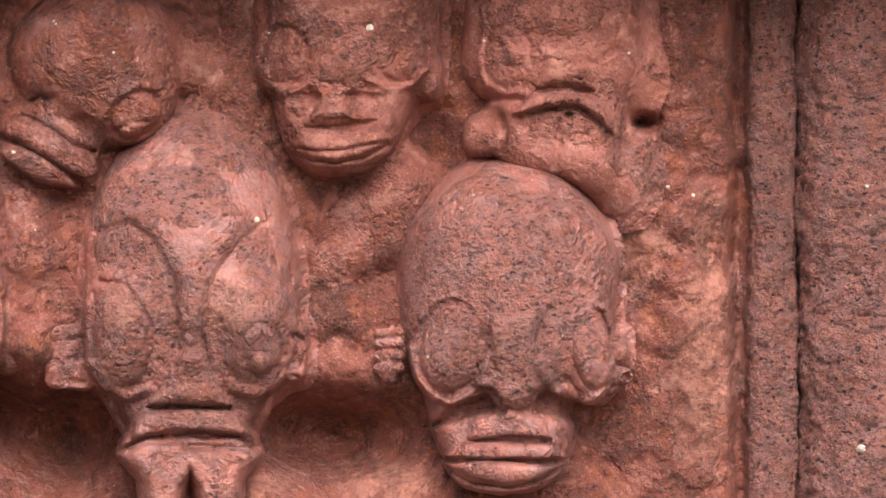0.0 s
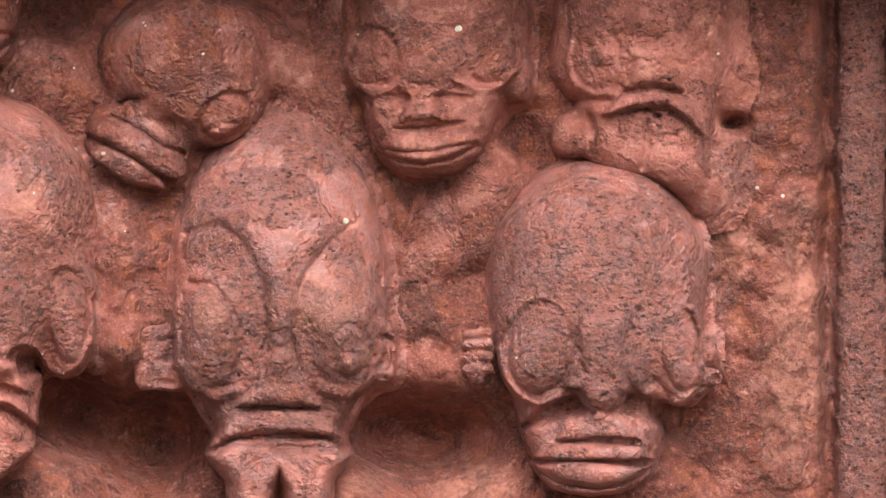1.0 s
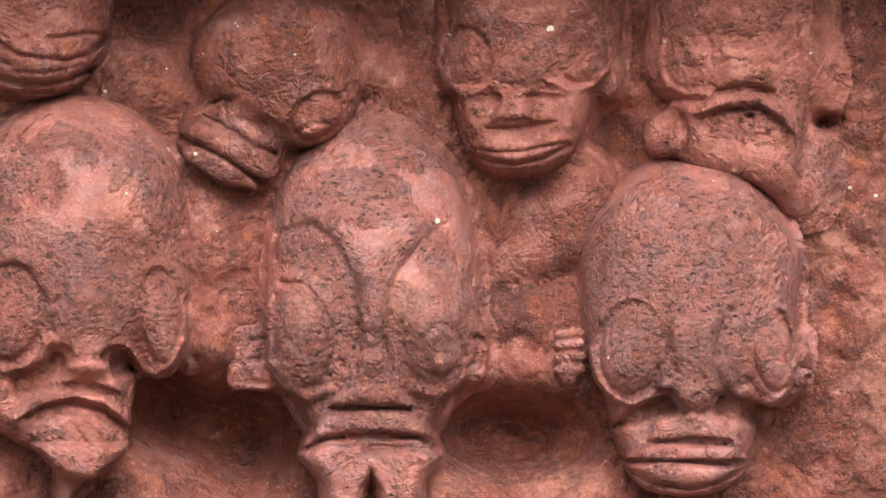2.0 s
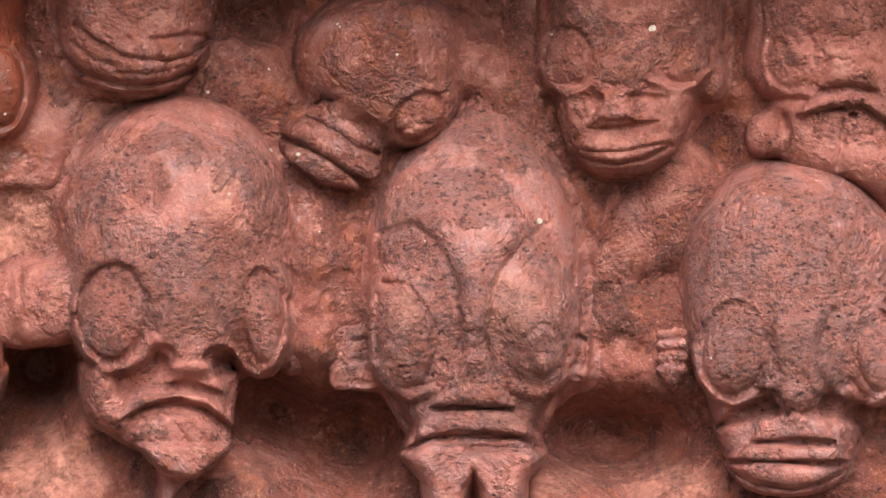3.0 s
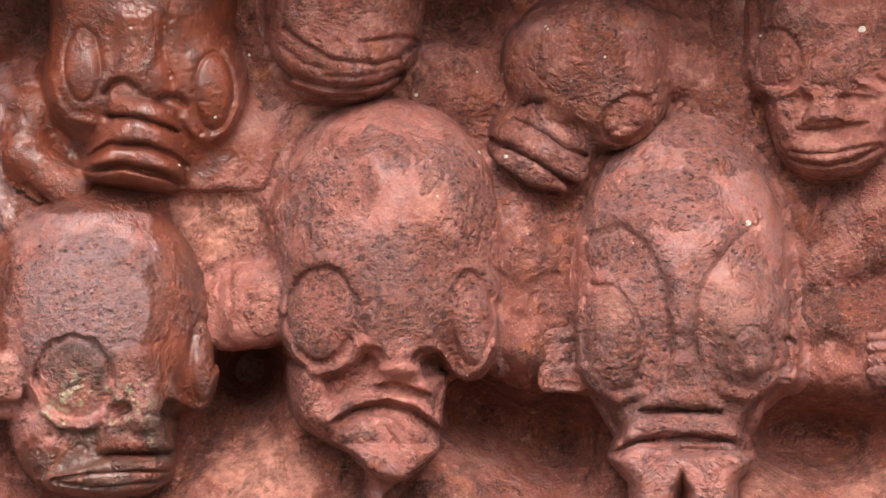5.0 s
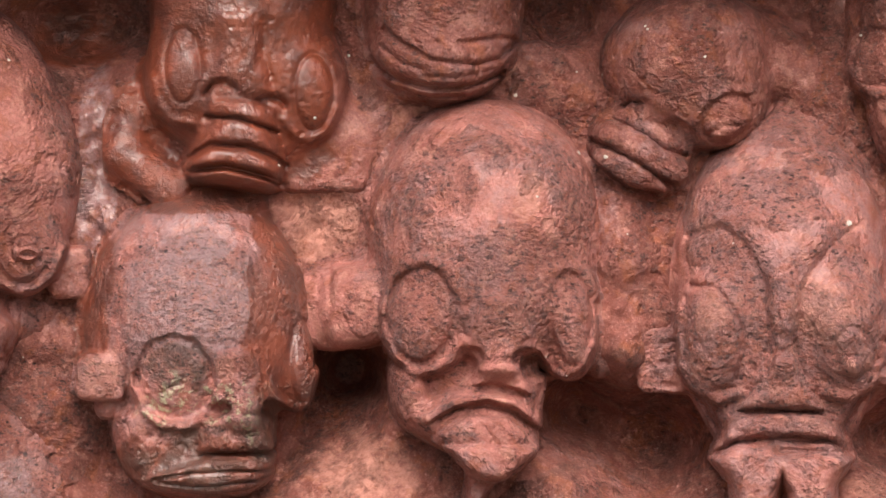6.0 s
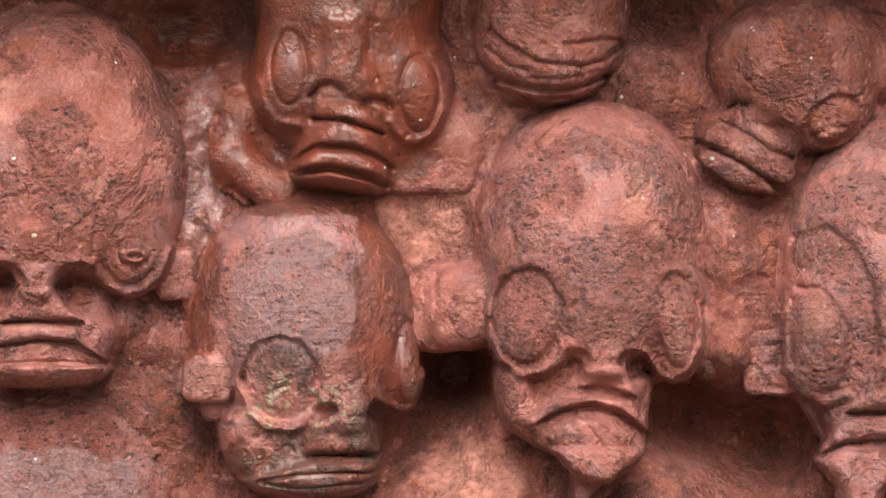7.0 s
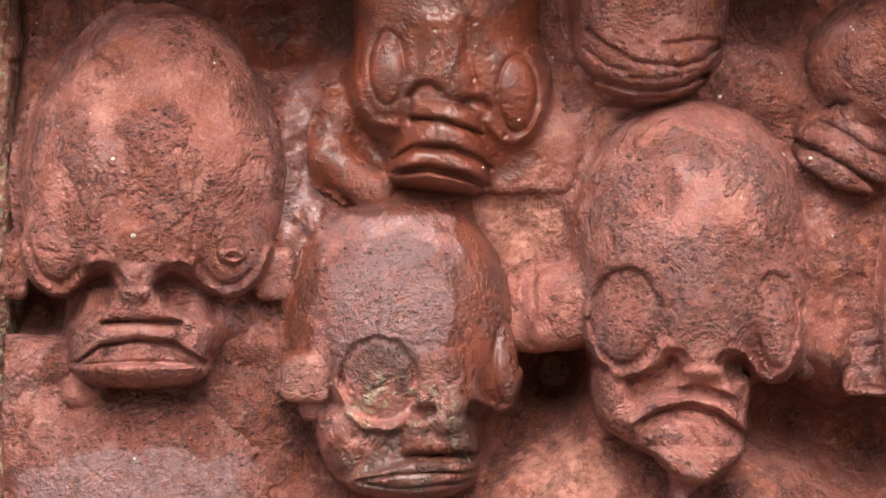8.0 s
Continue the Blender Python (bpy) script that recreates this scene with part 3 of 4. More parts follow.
def build_onion_head():
    c = Clay("east", 70, 570, 160, 960)
    c.egg(335, 500, 6, 195, 294, 182, low=335).roll((337, 200, -15), (336, 260, 5), 30, 66, k=50)
    c.egg(230, 572, 100, 80, 124, 106, 8, k=14).egg(442, 574, 100, 80, 120, 106, -8, k=14)
    c.slab([(182, 650), (490, 650), (474, 715), (448, 762), (464, 798), (460, 808), (430, 846), (428, 940), (256, 940), (248, 846), (214, 808), (210, 798), (226, 762), (200, 715)], 10, 148, 36)
    c.egg(337, 540, 110, 40, 150, 98, k=16)
    c.line([(175, 412), (232, 397), (276, 428), (302, 490), (316, 570), (312, 640)], 8, -15)
    c.line([(462, 398), (418, 432), (380, 488), (360, 550), (358, 600), (372, 645)], 8, -15)
    c.plate([(215, 375), (440, 372), (392, 460), (370, 520), (358, 580), (318, 580), (310, 510), (290, 440)], 10, 11)
    c.line([(184, 498), (221, 501), (252, 537), (269, 571), (271, 616), (257, 655)], 7, -19).line([(175, 520), (167, 577), (172, 627)], 7, -14)
    c.swell(218, 556, 36, 50, 9).swell(440, 545, 64, 52, 9, edge=6).swell(445, 600, 60, 60, 8)
    rim(c, [(160, 640), (180, 676), (222, 694), (262, 686), (290, 655)], 12, 7), rim(c, [(395, 665), (430, 688), (470, 686), (502, 660)], 10, 9)
    c.line([(205, 642), (232, 650), (258, 642)], 9, -3)
    c.line([(430, 634), (426, 592), (452, 568), (486, 580), (500, 628)], 7, -11).swell(416, 528, 38, 46, 8, edge=5)
    c.line([(366, 550), (362, 600), (370, 645), (396, 672)], 8, -11).line([(316, 570), (320, 618), (308, 660)], 8, -11)
    c.egg(459, 640, 168, 15, 16, 24, k=4).line([(430, 650), (458, 666), (486, 645)], 5, -8)
    c.swell(459, 638, 17, 20, 15)
    c.plate([(312, 620), (358, 620), (374, 660), (404, 708), (266, 708), (296, 660)], 22, 7)
    c.plate([(190, 700), (235, 704), (285, 680), (266, 708), (266, 720), (225, 760)], -14, 7).plate([(480, 700), (440, 700), (390, 680), (404, 708), (404, 720), (446, 760)], -14, 7)
    c.line([(266, 714), (335, 712), (404, 715)], 5, -26)
    c.plate([(258, 722), (330, 717), (410, 722), (452, 770), (415, 757), (330, 752), (258, 760), (220, 785)], 16, 5)
    c.line([(216, 792), (255, 768), (330, 761), (420, 766), (456, 790)], 4.5, -22)
    c.plate([(322, 768), (425, 768), (446, 782), (325, 776)], 8, 3)
    c.egg(336, 850, 60, 105, 95, 90, k=12, p=2.5)
    c.plate([(216, 797), (262, 772), (322, 772), (330, 786), (436, 788), (458, 797), (432, 838), (430, 905), (354, 905), (338, 820), (318, 905), (254, 905), (248, 838)], 34, 5)
    c.plate([(322, 850), (338, 826), (352, 850), (356, 960), (316, 960)], -40, 6)
    c.plate([(205, 820), (245, 842), (252, 960), (160, 960), (180, 820)], -60, 6).plate([(432, 842), (466, 812), (500, 830), (520, 960), (430, 960)], -60, 6)
    c.block(132, 632, 12, 46, 58, 62, 3, k=18, r=20).line([(112, 585), (102, 630), (122, 672), (152, 676)], 7, -13).line([(128, 600), (150, 597), (148, 634), (128, 634)], 6, -15)
    c.block(518, 622, 12, 26, 52, 62, k=16, r=18).line([(516, 592), (532, 600), (524, 640), (512, 646)], 6, -22)
    return c.finish("carved_figure", "onion-shaped red stone head with worn slanting eyes", stone("onion_head_tuff", 9, 0.8, 0.85, 0.62, 1.1, bare=[(0.008, -0.1, -0.03, 0.085, 0.2, 0.075)], pale=[(-0.05, -0.1, 0.005, 0.012, 0.1, 0.02), (0.045, -0.1, 0.012, 0.026, 0.1, 0.026)]), 1.0, 0.2)


def build_frowning_head():
    c = Clay("middle", 85, 665, 150, 960)
    c.egg(409, 425, 5, 208, 256, 197, low=290).egg(420, 520, 45, 186, 110, 135, k=30)
    c.slab([(232, 600), (516, 600), (512, 690), (502, 785), (464, 822), (438, 846), (412, 876), (398, 905), (350, 910), (366, 850), (370, 822), (345, 794), (285, 772), (238, 728)], 10, 150, 46)
    c.slab([(312, 764), (500, 764), (504, 792), (466, 824), (440, 848), (416, 876), (402, 918), (350, 918), (368, 832), (345, 796)], 10, 162, 22)
    c.egg(298, 570, 95, 70, 86, 96, 4, k=10).egg(556, 572, 75, 46, 92, 94, -4, k=10)
    c.plate([(402, 520), (462, 520), (488, 596), (500, 612), (470, 616), (452, 634), (425, 622), (400, 634), (372, 606)], 24, 6)
    c.plate([(300, 664), (350, 642), (378, 624), (400, 640), (386, 672), (310, 695)], -30, 6).plate([(456, 640), (500, 620), (518, 655), (482, 664)], -30, 6)
    c.ring(296, 552, 58, 82, 6.5, -13, 4), c.ring(554, 560, 36, 80, 6, -10, -3)
    rim(c, [(238, 590), (252, 625), (285, 648), (320, 645), (352, 620), (368, 598)], 9, 14), rim(c, [(503, 620), (525, 652), (545, 660), (570, 645), (592, 605)], 8, 12)
    rim(c, [(228, 545), (240, 495), (270, 464), (300, 456), (335, 472), (362, 510), (372, 545)], 9, 8), rim(c, [(520, 480), (555, 466), (585, 482), (602, 520)], 8, 7)
    c.line([(318, 455), (352, 478), (374, 515)], 13, 9)
    c.egg(432, 616, 152, 42, 40, 54, k=12).egg(382, 626, 188, 22, 16, 36, -30, k=6, cut=True).egg(474, 624, 186, 25, 14, 36, -22, k=6, cut=True)
    c.plate([(392, 640), (440, 634), (476, 648), (486, 690), (420, 674), (360, 678)], 15, 6)
    c.line([(362, 678), (420, 675), (484, 692)], 4.5, -20)
    c.plate([(300, 730), (350, 698), (400, 684), (455, 692), (500, 728), (505, 750), (458, 712), (410, 700), (355, 708), (302, 742)], 20, 5)
    c.line([(300, 742), (355, 714), (410, 706), (455, 719), (502, 756)], 6, -20)
    c.plate([(316, 772), (330, 752), (380, 726), (440, 732), (500, 768), (502, 792), (466, 818), (440, 832), (404, 828), (376, 814), (345, 790)], 24, 5)
    c.plate([(366, 826), (404, 840), (444, 842), (412, 880), (396, 930), (340, 930)], -34, 7)
    c.line([(405, 740), (428, 775)], 6, -9)
    c.plate([(215, 760), (262, 772), (310, 800), (362, 824), (356, 880), (350, 960), (215, 960)], -60, 10).plate([(515, 805), (472, 836), (446, 858), (422, 884), (408, 915), (356, 922), (350, 960), (560, 960)], -60, 10)
    c.egg(178, 538, -4, 62, 78, 96, -3, k=24, p=3.0).egg(114, 552, -16, 46, 64, 58, 4, k=30, p=2.6).line([(132, 478), (138, 540), (130, 600)], 8, -10)
    c.egg(612, 585, 22, 30, 80, 58, k=16, p=2.4).line([(612, 530), (622, 600), (600, 650)], 6, -7)
    return c.finish("carved_figure", "tall red stone head with a frowning twisted mouth", stone("frowning_head_tuff", 15, 0.8, 0.6, 0.68, 1.0, bare=[(0.02, -0.1, 0.03, 0.1, 0.2, 0.04)], pale=[(0.055, -0.1, 0.105, 0.014, 0.05, 0.02)]))


def build_wet_head():
    c = Clay("far_west", 488, 935, 325, 960)
    c.egg(715, 590, 10, 202, 248, 195, low=196).roll((690, 356, 10), (800, 358, 10), 36, 36, k=40)
    c.slab([(560, 680), (852, 680), (848, 845), (800, 880), (690, 884), (618, 866), (566, 815)], 10, 150, 50)
    c.egg(672, 668, 100, 76, 84, 92, 4, k=10).egg(880, 640, 48, 37, 80, 80, -4, k=12)
    c.plate([(742, 620), (800, 620), (846, 690), (858, 712), (826, 706), (808, 724), (775, 706), (752, 716), (738, 700)], 24, 6)
    c.line([(606, 676), (611, 640), (632, 607), (666, 594), (704, 603), (730, 636), (738, 668)], 7, -28), c.ring(892, 640, 20, 72, 6, -9)
    rim(c, [(600, 680), (616, 722), (650, 746), (690, 750), (722, 735), (745, 706)], 9, 19), rim(c, [(855, 705), (878, 728), (900, 712), (912, 660)], 8, 11)
    rim(c, [(612, 640), (630, 606), (668, 592), (708, 602), (735, 640)], 8, 6)
    c.egg(790, 708, 152, 40, 38, 54, k=12).egg(746, 722, 190, 27, 17, 36, -10, k=6, cut=True).egg(838, 726, 170, 24, 24, 50, k=6, cut=True)
    c.plate([(718, 738), (770, 728), (815, 738), (842, 792), (780, 790), (716, 790)], 18, 6)
    c.line([(728, 797), (780, 795), (844, 797)], 5, -26)
    c.plate([(600, 842), (660, 826), (740, 806), (846, 806), (844, 850), (800, 876), (690, 882), (630, 866)], 20, 6)
    c.line([(636, 842), (700, 828), (770, 825), (846, 826)], 4.5, -18)
    c.line([(640, 846), (700, 853), (770, 847), (838, 841)], 4, -15).line([(655, 862), (720, 870), (810, 860)], 4, -14)
    c.plate([(560, 850), (630, 874), (700, 890), (800, 884), (850, 850), (880, 960), (540, 960)], -60, 7)
    c.block(546, 665, 80, 43, 41, 60, 4, k=9, r=18).egg(566, 716, 50, 32, 24, 46, k=7, p=2.6)
    c.line([(590, 625), (589, 705)], 5, -12)
    c.plate([(570, 440), (640, 362), (710, 360), (770, 385), (800, 440), (808, 540), (790, 600), (600, 610), (565, 540)], 3, 4)
    return c.finish("carved_figure", "wet red stone head with green lichen on its eye",
                    stone("wet_head_tuff", 23, 1.1, 1.0, 0.5, 1.9, relief=0.95, grime=0.1, bare=[(-0.005, -0.1, 0.055, 0.07, 0.2, 0.06)],
                          sheen=[(-0.012, -0.07, 0.115, 0.056, 0.12, 0.026), (-0.01, -0.1, 0.055, 0.062, 0.12, 0.05), (0.0, -0.1, -0.112, 0.07, 0.08, 0.02), (0.052, -0.08, 0.07, 0.012, 0.1, 0.035), (0.088, -0.06, 0.015, 0.008, 0.1, 0.045)],
                          wet=[(0.086, -0.06, 0.03, 0.042, 0.14, 0.17), (-0.098, -0.04, 0.078, 0.027, 0.14, 0.078), (0.0, -0.05, -0.108, 0.13, 0.14, 0.045), (0.0, -0.03, 0.152, 0.12, 0.06, 0.022)],
                          lichen=[(-0.008, -0.11, -0.024, 0.026, 0.06, 0.018), (0.04, -0.1, -0.035, 0.035, 0.08, 0.02), (0.056, -0.1, -0.07, 0.02, 0.08, 0.03), (-0.035, -0.1, -0.04, 0.02, 0.08, 0.012)],
                          pale=[(-0.084, -0.06, -0.012, 0.02, 0.09, 0.02)], algae=[(-0.014, -0.1, -0.002, 0.026, 0.06, 0.022), (-0.03, -0.08, -0.095, 0.08, 0.12, 0.022), (0.060, -0.08, -0.06, 0.02, 0.12, 0.03), (0.0, -0.06, -0.06, 0.05, 0.05, 0.014)]), 1.0, 0.2)


def build_great_head():
    c = Clay("far_west", 10, 545, 0, 960)
    c.egg(277, 315, 2, 238, 247, 208, low=250).egg(290, 160, 0, 150, 148, 140, k=60)
    c.egg(262, 400, 45, 216, 105, 150, k=30)
    c.slab([(150, 470), (365, 470), (408, 560), (374, 652), (338, 680), (250, 686), (165, 680), (126, 650), (120, 560)], 10, 152, 52)
    c.egg(108, 440, 70, 62, 80, 92, -6, k=10).egg(404, 442, 85, 70, 80, 95, 6, k=10)
    c.plate([(215, 400), (270, 400), (300, 450), (335, 468), (290, 474), (268, 502), (240, 508), (215, 500), (200, 474), (160, 466), (190, 450)], 24, 6)
    c.plate([(130, 524), (170, 490), (200, 478), (212, 508), (190, 545), (130, 570)], -28, 6).plate([(390, 528), (330, 495), (300, 478), (272, 508), (300, 545), (390, 570)], -28, 6)
    rim(c, [(44, 430), (66, 490), (100, 516), (126, 518), (155, 490), (168, 445)], 9, 14), rim(c, [(335, 465), (358, 505), (392, 522), (425, 514), (455, 488), (474, 440)], 9, 14)
    c.line([(60, 440), (80, 485), (115, 502), (145, 475)], 6, -9).line([(352, 465), (378, 500), (412, 504), (442, 480)], 6, -9)
    c.line([(130, 320), (160, 385), (168, 450)], 6, -8).line([(372, 330), (345, 400), (336, 455)], 6, -8)
    c.ring(410, 448, 29, 25, 5, -11), c.ring(410, 454, 15, 9, 4, 10), c.line([(398, 455), (424, 455)], 3, -9)
    c.ring(98, 425, 26, 25, 5, -8), c.line([(82, 442), (118, 448)], 4, -9)
    c.egg(242, 482, 160, 36, 36, 46, k=12).egg(192, 482, 194, 34, 17, 36, 28, k=6, cut=True).egg(304, 484, 194, 34, 17, 36, -28, k=6, cut=True)
    c.plate([(216, 510), (265, 510), (300, 545), (318, 562), (245, 560), (184, 564), (200, 540)], 15, 6)
    c.line([(184, 568), (240, 564), (318, 569)], 5, -24)
    c.plate([(190, 574), (312, 574), (322, 600), (362, 632), (310, 602), (245, 592), (182, 602), (140, 634), (180, 598)], 14, 4)
    c.line([(142, 637), (182, 607), (245, 597), (312, 607), (362, 637)], 5, -20)
    c.line([(150, 640), (245, 635), (358, 640)], 4, -16)
    c.plate([(128, 646), (150, 641), (245, 638), (356, 641), (374, 650), (338, 678), (250, 684), (165, 678)], 20, 5)
    c.plate([(150, 684), (250, 692), (350, 684), (370, 725), (140, 725)], -18, 10)
    c.roll((350, 570, 30), (525, 548, 0), 52, 36, k=24)
    c.block(484, 486, 30, 36, 46, 64, k=14, r=16).block(34, 480, 2, 24, 52, 48, k=14, r=18)
    c.roll((15, 640, -5), (105, 640, 5), 38, 38, k=16)
    c.egg(150, 694, 0, 46, 34, 60, k=24)
    c.egg(270, 905, 0, 240, 205, 100, k=20, p=2.4).egg(60, 770, -10, 80, 100, 55, k=24)
    c.egg(472, 812, 70, 24, 9, 40, 12, k=8, cut=True)
    return c.finish("carved_figure", "great smooth red stone head with a high brow and down-turned lips", stone("great_head_tuff", 31, 0.6, 0.5, 0.62, 1.2, pale=[(-0.045, -0.09, 0.15, 0.010, 0.06, 0.028)], bare=[(0.01, -0.05, -0.18, 0.13, 0.2, 0.06)], sheen=[(-0.02, -0.05, -0.19, 0.10, 0.1, 0.034)]), 0.75, 0.2)


def build_hand_biting_head():
    c = Clay("east", 795, 1205, -190, 440)
    c.egg(985, 40, -5, 168, 165, 150, low=225).egg(975, 120, 0, 162, 80, 128, k=40)
    c.slab([(862, 150), (1100, 150), (1112, 250), (1085, 330), (900, 330), (868, 250)], 0, 118, 50, k=22)
    c.ring(898, 108, 43, 55, 7, -5), c.ring(912, 100, 27, 30, 6, -4.5), c.swell(912, 100, 22, 26, 4)
    c.line([(858, 60), (850, 110), (860, 160)], 6, 7).line([(1070, 108), (1098, 93), (1120, 125), (1106, 165)], 6, -9).line([(958, 120), (975, 111), (993, 118)], 6, -12).line([(1024, 122), (1036, 116), (1050, 120)], 6, -10)
    rim(c, [(862, 150), (890, 170), (930, 172)], 8, 6), c.line([(820, 188), (870, 180), (925, 182)], 7, -12)
    c.plate([(970, 100), (1015, 105), (1045, 158), (1000, 154), (950, 160)], 14, 7)
    c.line([(952, 164), (1000, 159), (1044, 168)], 6, -15)
    c.plate([(910, 205), (945, 178), (1010, 168), (1060, 190), (1085, 240), (1062, 222), (1020, 190), (965, 192), (925, 212)], 20, 5)
    c.line([(922, 212), (965, 197), (1020, 195), (1064, 224)], 6, -22)
    c.egg(1005, 208, 150, 11, 8, 50, k=4, cut=True)
    c.roll((905, 254, 72), (960, 252, 84), 32, 37, k=20).roll((1000, 268, 84), (1050, 292, 76), 36, 42, k=20).roll((1045, 290, 70), (1088, 338, 36), 44, 44, k=26)
    c.line([(986, 225), (990, 262), (980, 296)], 7, -16).line([(886, 212), (892, 240), (888, 270)], 7, -16)
    c.egg(857, 240, 22, 38, 42, 58, k=24, p=2.4)
    c.egg(1113, 306, 2, 48, 92, 76, k=24).egg(1138, 140, -5, 34, 64, 56, k=26)
    c.egg(1138, 218, 40, 24, 16, 90, k=6, cut=True)
    return c.finish("carved_figure", "red stone figure biting its own hand, with ringed eyes", stone("biting_tuff", 37, 0.75, 0.3, 0.7, 0.9, grime=0.2))


def build_grinning_figure():
    c = Clay("east", 430, 800, -190, 560)
    c.egg(612, 30, 0, 167, 170, 156, low=240).egg(612, 100, 5, 156, 72, 140, k=30)
    c.slab([(476, 130), (740, 130), (726, 200), (712, 240), (688, 286), (640, 314), (598, 322), (550, 312), (518, 282), (496, 240), (486, 200)], 0, 133, 48)
    c.egg(506, 112, 36, 52, 66, 84, k=18).egg(708, 108, 36, 56, 60, 84, k=18)
    c.ring(504, 112, 40, 56, 6, -12), c.ring(708, 106, 44, 48, 6, -9)
    rim(c, [(462, 125), (478, 156), (505, 170), (530, 165), (552, 150)], 7, 14), rim(c, [(650, 152), (690, 162), (725, 155), (752, 130)], 7, 12)
    c.plate([(575, 120), (625, 120), (632, 165), (612, 175), (620, 215), (556, 215), (566, 178), (548, 160)], 18, 6)
    c.egg(545, 180, 140, 24, 9, 20, k=6, cut=True).egg(655, 178, 140, 36, 8, 20, k=6, cut=True)
    c.plate([(545, 210), (600, 206), (655, 206), (662, 222), (600, 228), (540, 228)], 7, 6)
    c.line([(542, 230), (600, 231), (660, 221)], 4.5, -12)
    c.plate([(512, 262), (560, 250), (640, 248), (694, 246), (690, 280), (640, 308), (598, 314), (552, 306), (524, 284)], 10, 7)
    c.line([(520, 263), (565, 272), (608, 271), (682, 255)], 4.5, -14).line([(520, 271), (555, 287), (592, 292), (640, 284), (685, 260)], 5, -20)
    c.plate([(505, 290), (550, 316), (598, 324), (645, 318), (695, 290), (720, 360), (490, 360)], -45, 8, (40, 300))
    c.egg(757, 140, 20, 24, 44, 54, k=10, p=2.6).egg(456, 130, 10, 20, 56, 50, k=10)
    c.egg(650, 392, -24, 140, 84, 66, -32, k=26).egg(705, 345, -8, 66, 76, 64, k=30)
    c.roll((575, 478, -12), (690, 412, 4), 26, 40, k=26)
    return c.finish("carved_figure", "red stone figure with goggle eyes and a thin grin", stone("grinning_tuff", 47, 0.5, 0.35, 0.68, 0.9, grime=0.15))


def build_tilted_head():
    c = Clay("east", -40, 450, -60, 370)
    c.egg(172, 95, 0, 152, 122, 152, -12).egg(212, 160, 10, 110, 98, 128, k=30)
    c.egg(92, 262, 5, 98, 80, 96, 30, k=34)
    c.egg(242, 212, 36, 58, 46, 96, -32, k=18)
    c.ring(242, 210, 48, 34, 6, -10, -32), rim(c, [(185, 215), (205, 185), (245, 160), (280, 165)], 7, 6)
    c.line([(210, 236), (232, 224), (258, 222)], 5, -10).swell(232, 236, 26, 16, 6)
    c.line([(62, 186), (76, 176), (94, 178)], 7, -14)
    c.egg(150, 222, 118, 22, 12, 34, 20, k=8, cut=True)
    c.plate([(115, 170), (150, 185), (165, 210), (130, 215), (95, 205)], 8, 8)
    c.roll((40, 240, 72), (155, 300, 72), 22, 18, k=14).roll((28, 282, 62), (122, 326, 60), 22, 16, k=14)
    c.line([(45, 208), (102, 238), (132, 262), (167, 272)], 7, -24).line([(5, 245), (42, 260), (87, 285), (122, 310), (150, 327)], 7, -26).line([(2, 280), (37, 308), (67, 328), (122, 336)], 7, -20)
    c.roll((345, 95, -14), (435, 225, -14), 46, 42, k=30)
    c.roll((305, 60, -12), (350, 125, -6), 46, 38, k=30)
    return c.finish("carved_figure", "tilted red stone head with slanted lips", stone("tilted_tuff", 49, 0.22, 0.4, 0.6, 0.8, grime=0.45))


def build_bowed_head():
    c = Clay("middle", 170, 640, -180, 240)
    c.egg(338, 10, 15, 142, 160, 150).egg(334, 90, 40, 116, 97, 122, k=24)
    c.line([(231, 57), (266, 88), (314, 112), (345, 117), (394, 119), (433, 106), (462, 75)], 6, -20).line([(367, 84), (411, 77), (455, 70)], 6, -14)
    c.line([(209, 106), (244, 137), (292, 154), (323, 161), (358, 159), (394, 150), (438, 128)], 7, -22)
    c.line([(225, 85), (262, 116), (300, 130)], 5, -9).line([(300, 140), (360, 142), (420, 124)], 5, -8).line([(255, 160), (310, 176), (370, 172)], 5, -10)
    c.egg(548, 148, -22, 88, 70, 62, 30, k=20).roll((500, 95, -10), (470, 180, 5), 26, 22, k=14)
    return c.finish("carved_figure", "bowed dark red stone head with deep-cut lips", stone("bowed_tuff", 55, 0.25, 0.6, 0.6, 1.2, relief=0.7, grime=0.6))


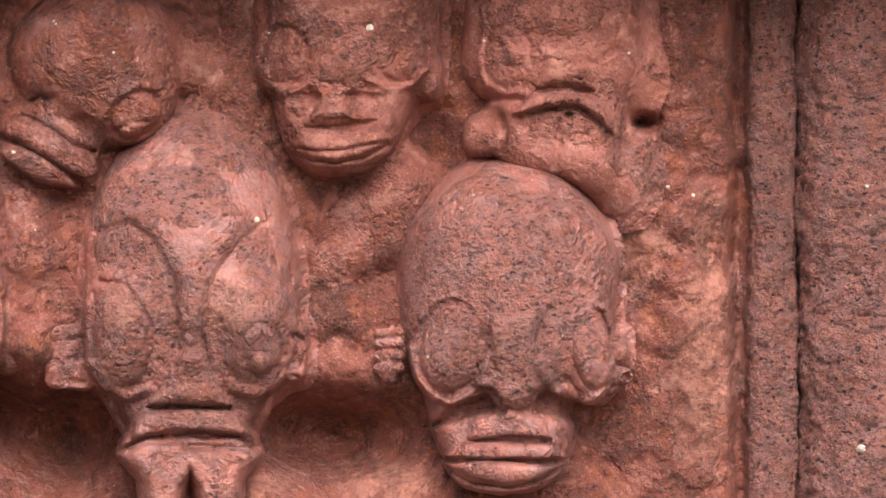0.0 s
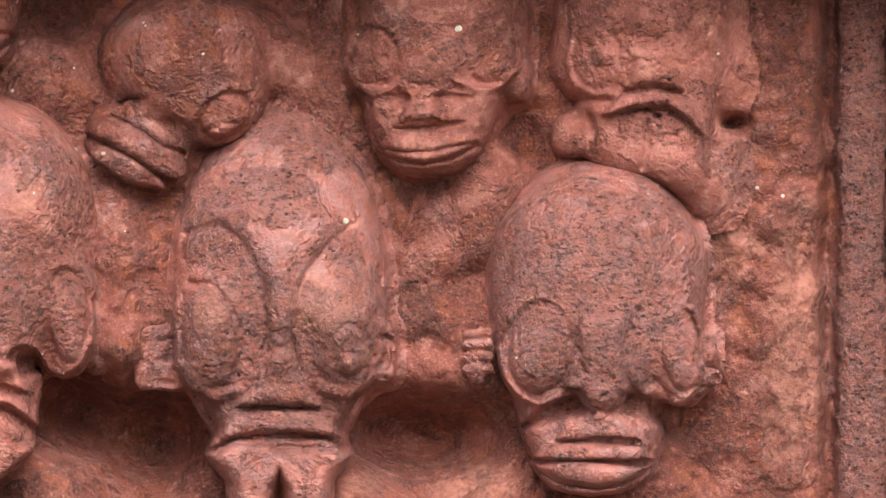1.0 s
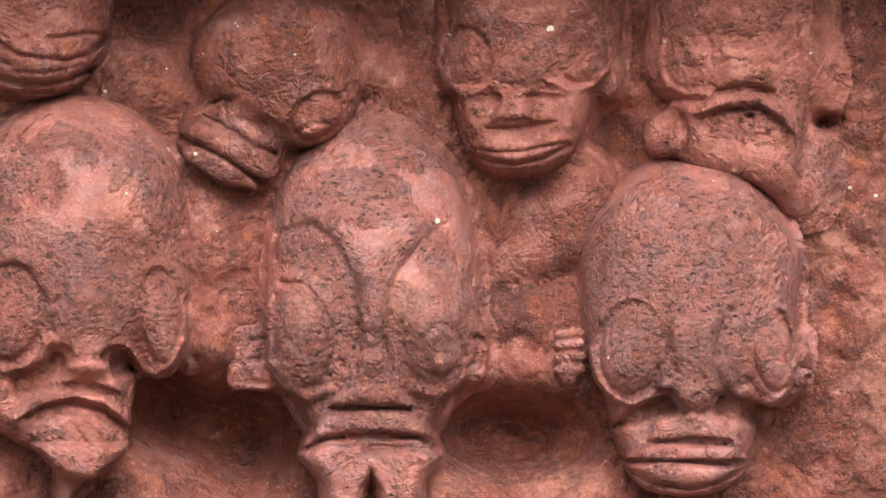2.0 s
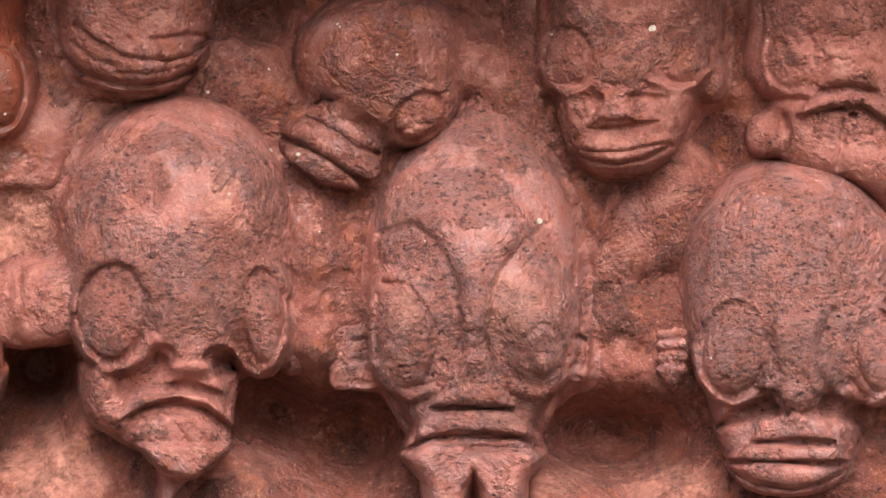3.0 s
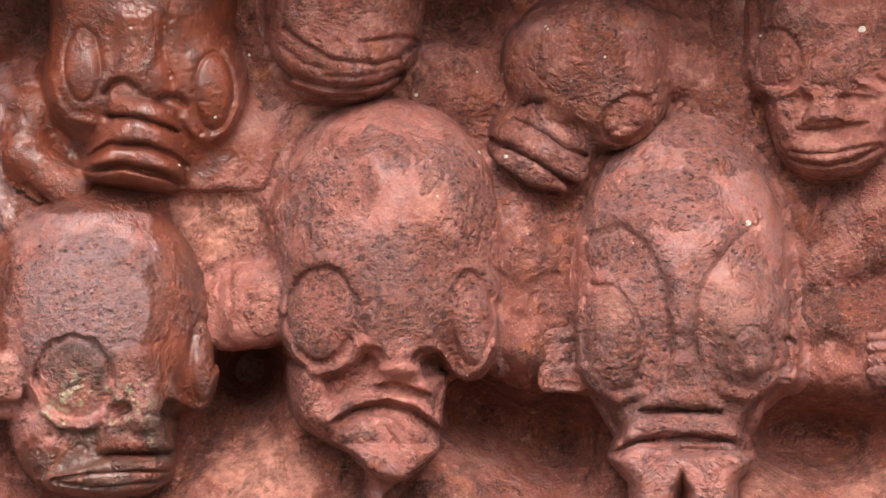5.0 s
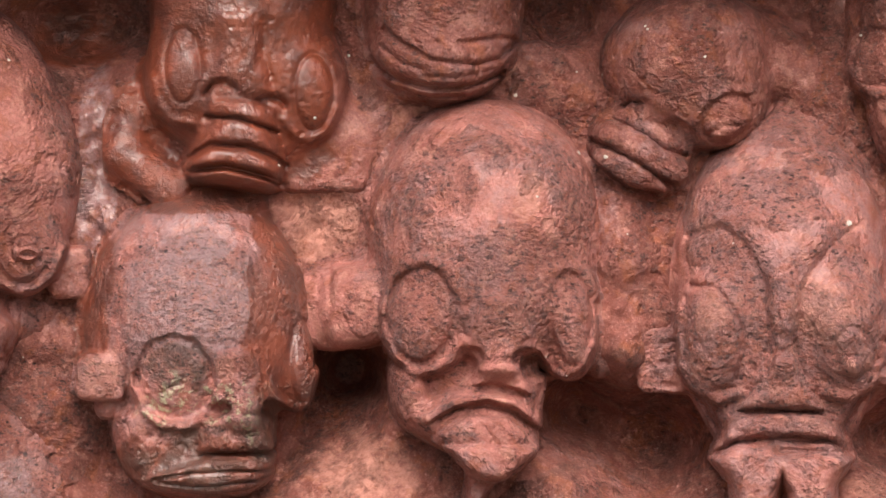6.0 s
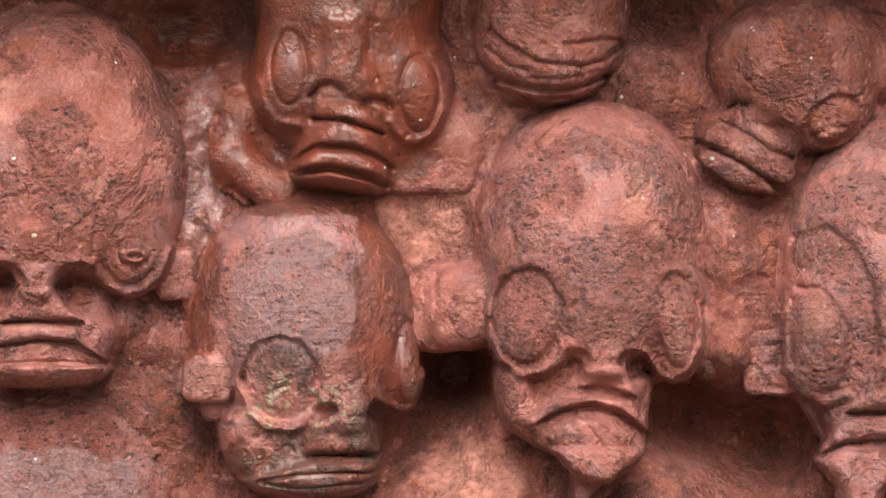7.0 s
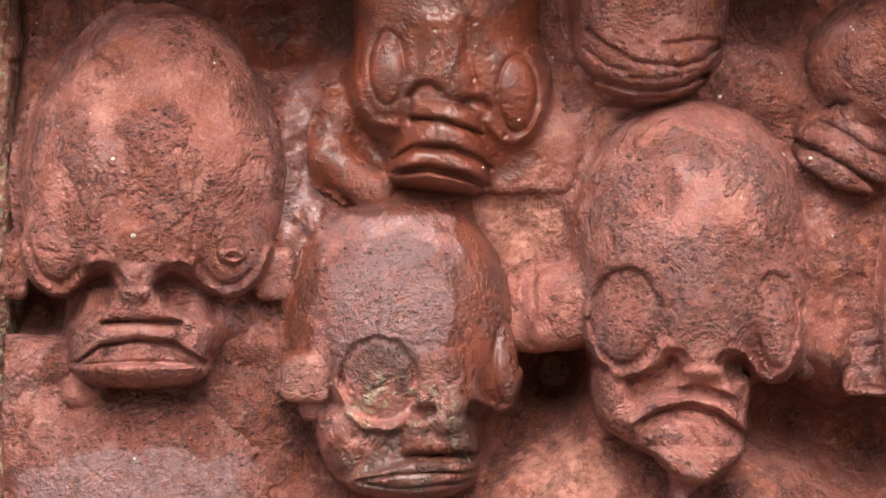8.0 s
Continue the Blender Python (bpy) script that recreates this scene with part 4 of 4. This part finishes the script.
def build_muzzled_figure():
    c = Clay("far_west", 545, 1085, -190, 400)
    c.egg(790, 10, 25, 166, 165, 135).egg(797, 135, 20, 162, 105, 122, k=36)
    c.egg(798, 215, 5, 128, 120, 92, k=50)
    c.egg(684, 145, 25, 56, 88, 100, 8, k=55).egg(908, 168, 20, 58, 90, 96, -8, k=55)
    c.ring(688, 128, 31, 64, 6, -9), c.ring(914, 172, 34, 66, 6, -11)
    rim(c, [(634, 150), (642, 192), (662, 220), (700, 228)], 9, 9), rim(c, [(862, 222), (888, 252), (912, 256), (936, 240), (957, 200)], 8, 8)
    c.line([(718, 50), (708, 100), (722, 140)], 11, -9).line([(828, 50), (828, 110), (842, 160)], 9, -11)
    c.plate([(752, 40), (806, 40), (814, 130), (836, 172), (808, 186), (785, 172), (762, 158), (742, 152), (750, 120)], 11, 9)
    c.line([(726, 176), (740, 160), (762, 157), (780, 168)], 8, -26).line([(818, 193), (834, 182), (854, 186), (864, 196)], 8, -26)
    c.slab([(734, 160), (852, 170), (860, 260), (874, 305), (850, 350), (755, 342), (690, 330), (680, 290), (725, 230)], 0, 138, 50, k=18)
    c.plate([(738, 185), (800, 190), (845, 205), (850, 236), (790, 217), (728, 211)], 12, 5)
    c.line([(730, 214), (785, 219), (850, 241)], 4.5, -20)
    c.plate([(722, 224), (785, 226), (852, 248), (866, 292), (850, 280), (800, 262), (735, 257), (700, 278)], 10, 5)
    c.line([(696, 284), (735, 264), (800, 268), (850, 287), (868, 302)], 4.5, -22)
    c.plate([(700, 292), (735, 272), (800, 276), (860, 300), (862, 326), (830, 312), (760, 296), (700, 302)], 14, 4)
    c.line([(696, 308), (760, 302), (830, 319), (864, 334)], 4.5, -22)
    c.plate([(700, 316), (760, 309), (830, 326), (862, 340), (845, 348), (760, 336), (702, 328)], 14, 4)
    c.roll((600, 200, -10), (584, 275, 6), 30, 34, k=26).roll((584, 278, 6), (665, 340, 36), 36, 38, k=26)
    c.block(938, 298, -16, 76, 48, 58, k=22, r=20).egg(1035, 215, -20, 42, 74, 62, 20, k=26).egg(985, 240, -14, 50, 78, 62, k=26)
    return c.finish("carved_figure", "wet red stone figure with a banded muzzle and goggle eyes",
                    stone("muzzled_tuff", 67, 0.5, 0.6, 0.55, 0.8, relief=0.6, grime=0.4, sheen=[(-0.018, -0.08, 0.02, 0.02, 0.1, 0.055), (-0.02, -0.08, -0.062, 0.03, 0.1, 0.012)], wet=[(-0.02, -0.06, 0.02, 0.10, 0.2, 0.17), (-0.1, -0.03, -0.06, 0.06, 0.1, 0.08)]), 0.55)


build_round_head()
build_onion_head()
build_frowning_head()
build_wet_head()
build_great_head()
build_hand_biting_head()
build_grinning_figure()
build_tilted_head()
build_bowed_head()
build_muzzled_figure()


def scatter_dots():
    """Tiny pale lichen dots, each pressed on the stone where it grows: bay, x, y, size."""
    dots = [("east", 203, 96, 4), ("east", 28, 272, 5), ("east", 654, 50, 9), ("east", 476, 60, 4), ("east", 856, 73, 4), ("east", 1181, 331, 5),
            ("east", 1226, 345, 5), ("east", 98, 42, 4), ("east", 1520, 790, 11), ("east", 1112, 95, 4), ("middle", 462, 166, 5), ("middle", 573, 268, 7),
            ("middle", 695, 50, 4), ("middle", 570, 125, 3), ("middle", 615, 130, 3), ("far_west", 918, 213, 4), ("far_west", 978, 103, 4),
            ("far_west", 381, 113, 4), ("far_west", 202, 282, 5), ("far_west", 238, 417, 6), ("far_west", 855, 297, 4), ("far_west", 240, 810, 4), ("east", 757, 632, 4), ("east", 455, 390, 8), ("east", 1530, 330, 5), ("middle", 500, 345, 4)]
    bpy.context.view_layer.update()
    deps = bpy.context.evaluated_depsgraph_get()
    bm = bmesh.new()
    for bay, x, y, size in dots:
        m, scale = place(bay, x, y)
        hit, where, normal, *_ = scene.ray_cast(deps, EYE, (m.translation - EYE).normalized())
        if hit:
            turn = normal.to_track_quat("Z", "Y").to_matrix().to_4x4()
            r = 0.75 * size * scale
            made = bmesh.ops.create_icosphere(bm, subdivisions=2, radius=1, matrix=Matrix.Translation(where) @ turn @ Matrix.Diagonal((r, r * 0.85, r * 0.35, 1)))
            for q in made["verts"]:
                q.co += 0.3 * r * noise.noise_vector(q.co * 900)
    me = bpy.data.meshes.new("lichen_dots")
    bm.to_mesh(me)
    bm.free()
    g = Graph("pale_lichen")
    g.put(g.shader.inputs["Base Color"], g.mix(g.noise(500, 3), (0.42, 0.38, 0.33), (0.68, 0.63, 0.56)))
    g.shader.inputs["Roughness"].default_value = 0.8
    me.materials.append(g.mat)
    return tagged(new("lichen_dots", me), "tiny pale lichen dots scattered over the stone", "lichen", kind="stuff")


scatter_dots()
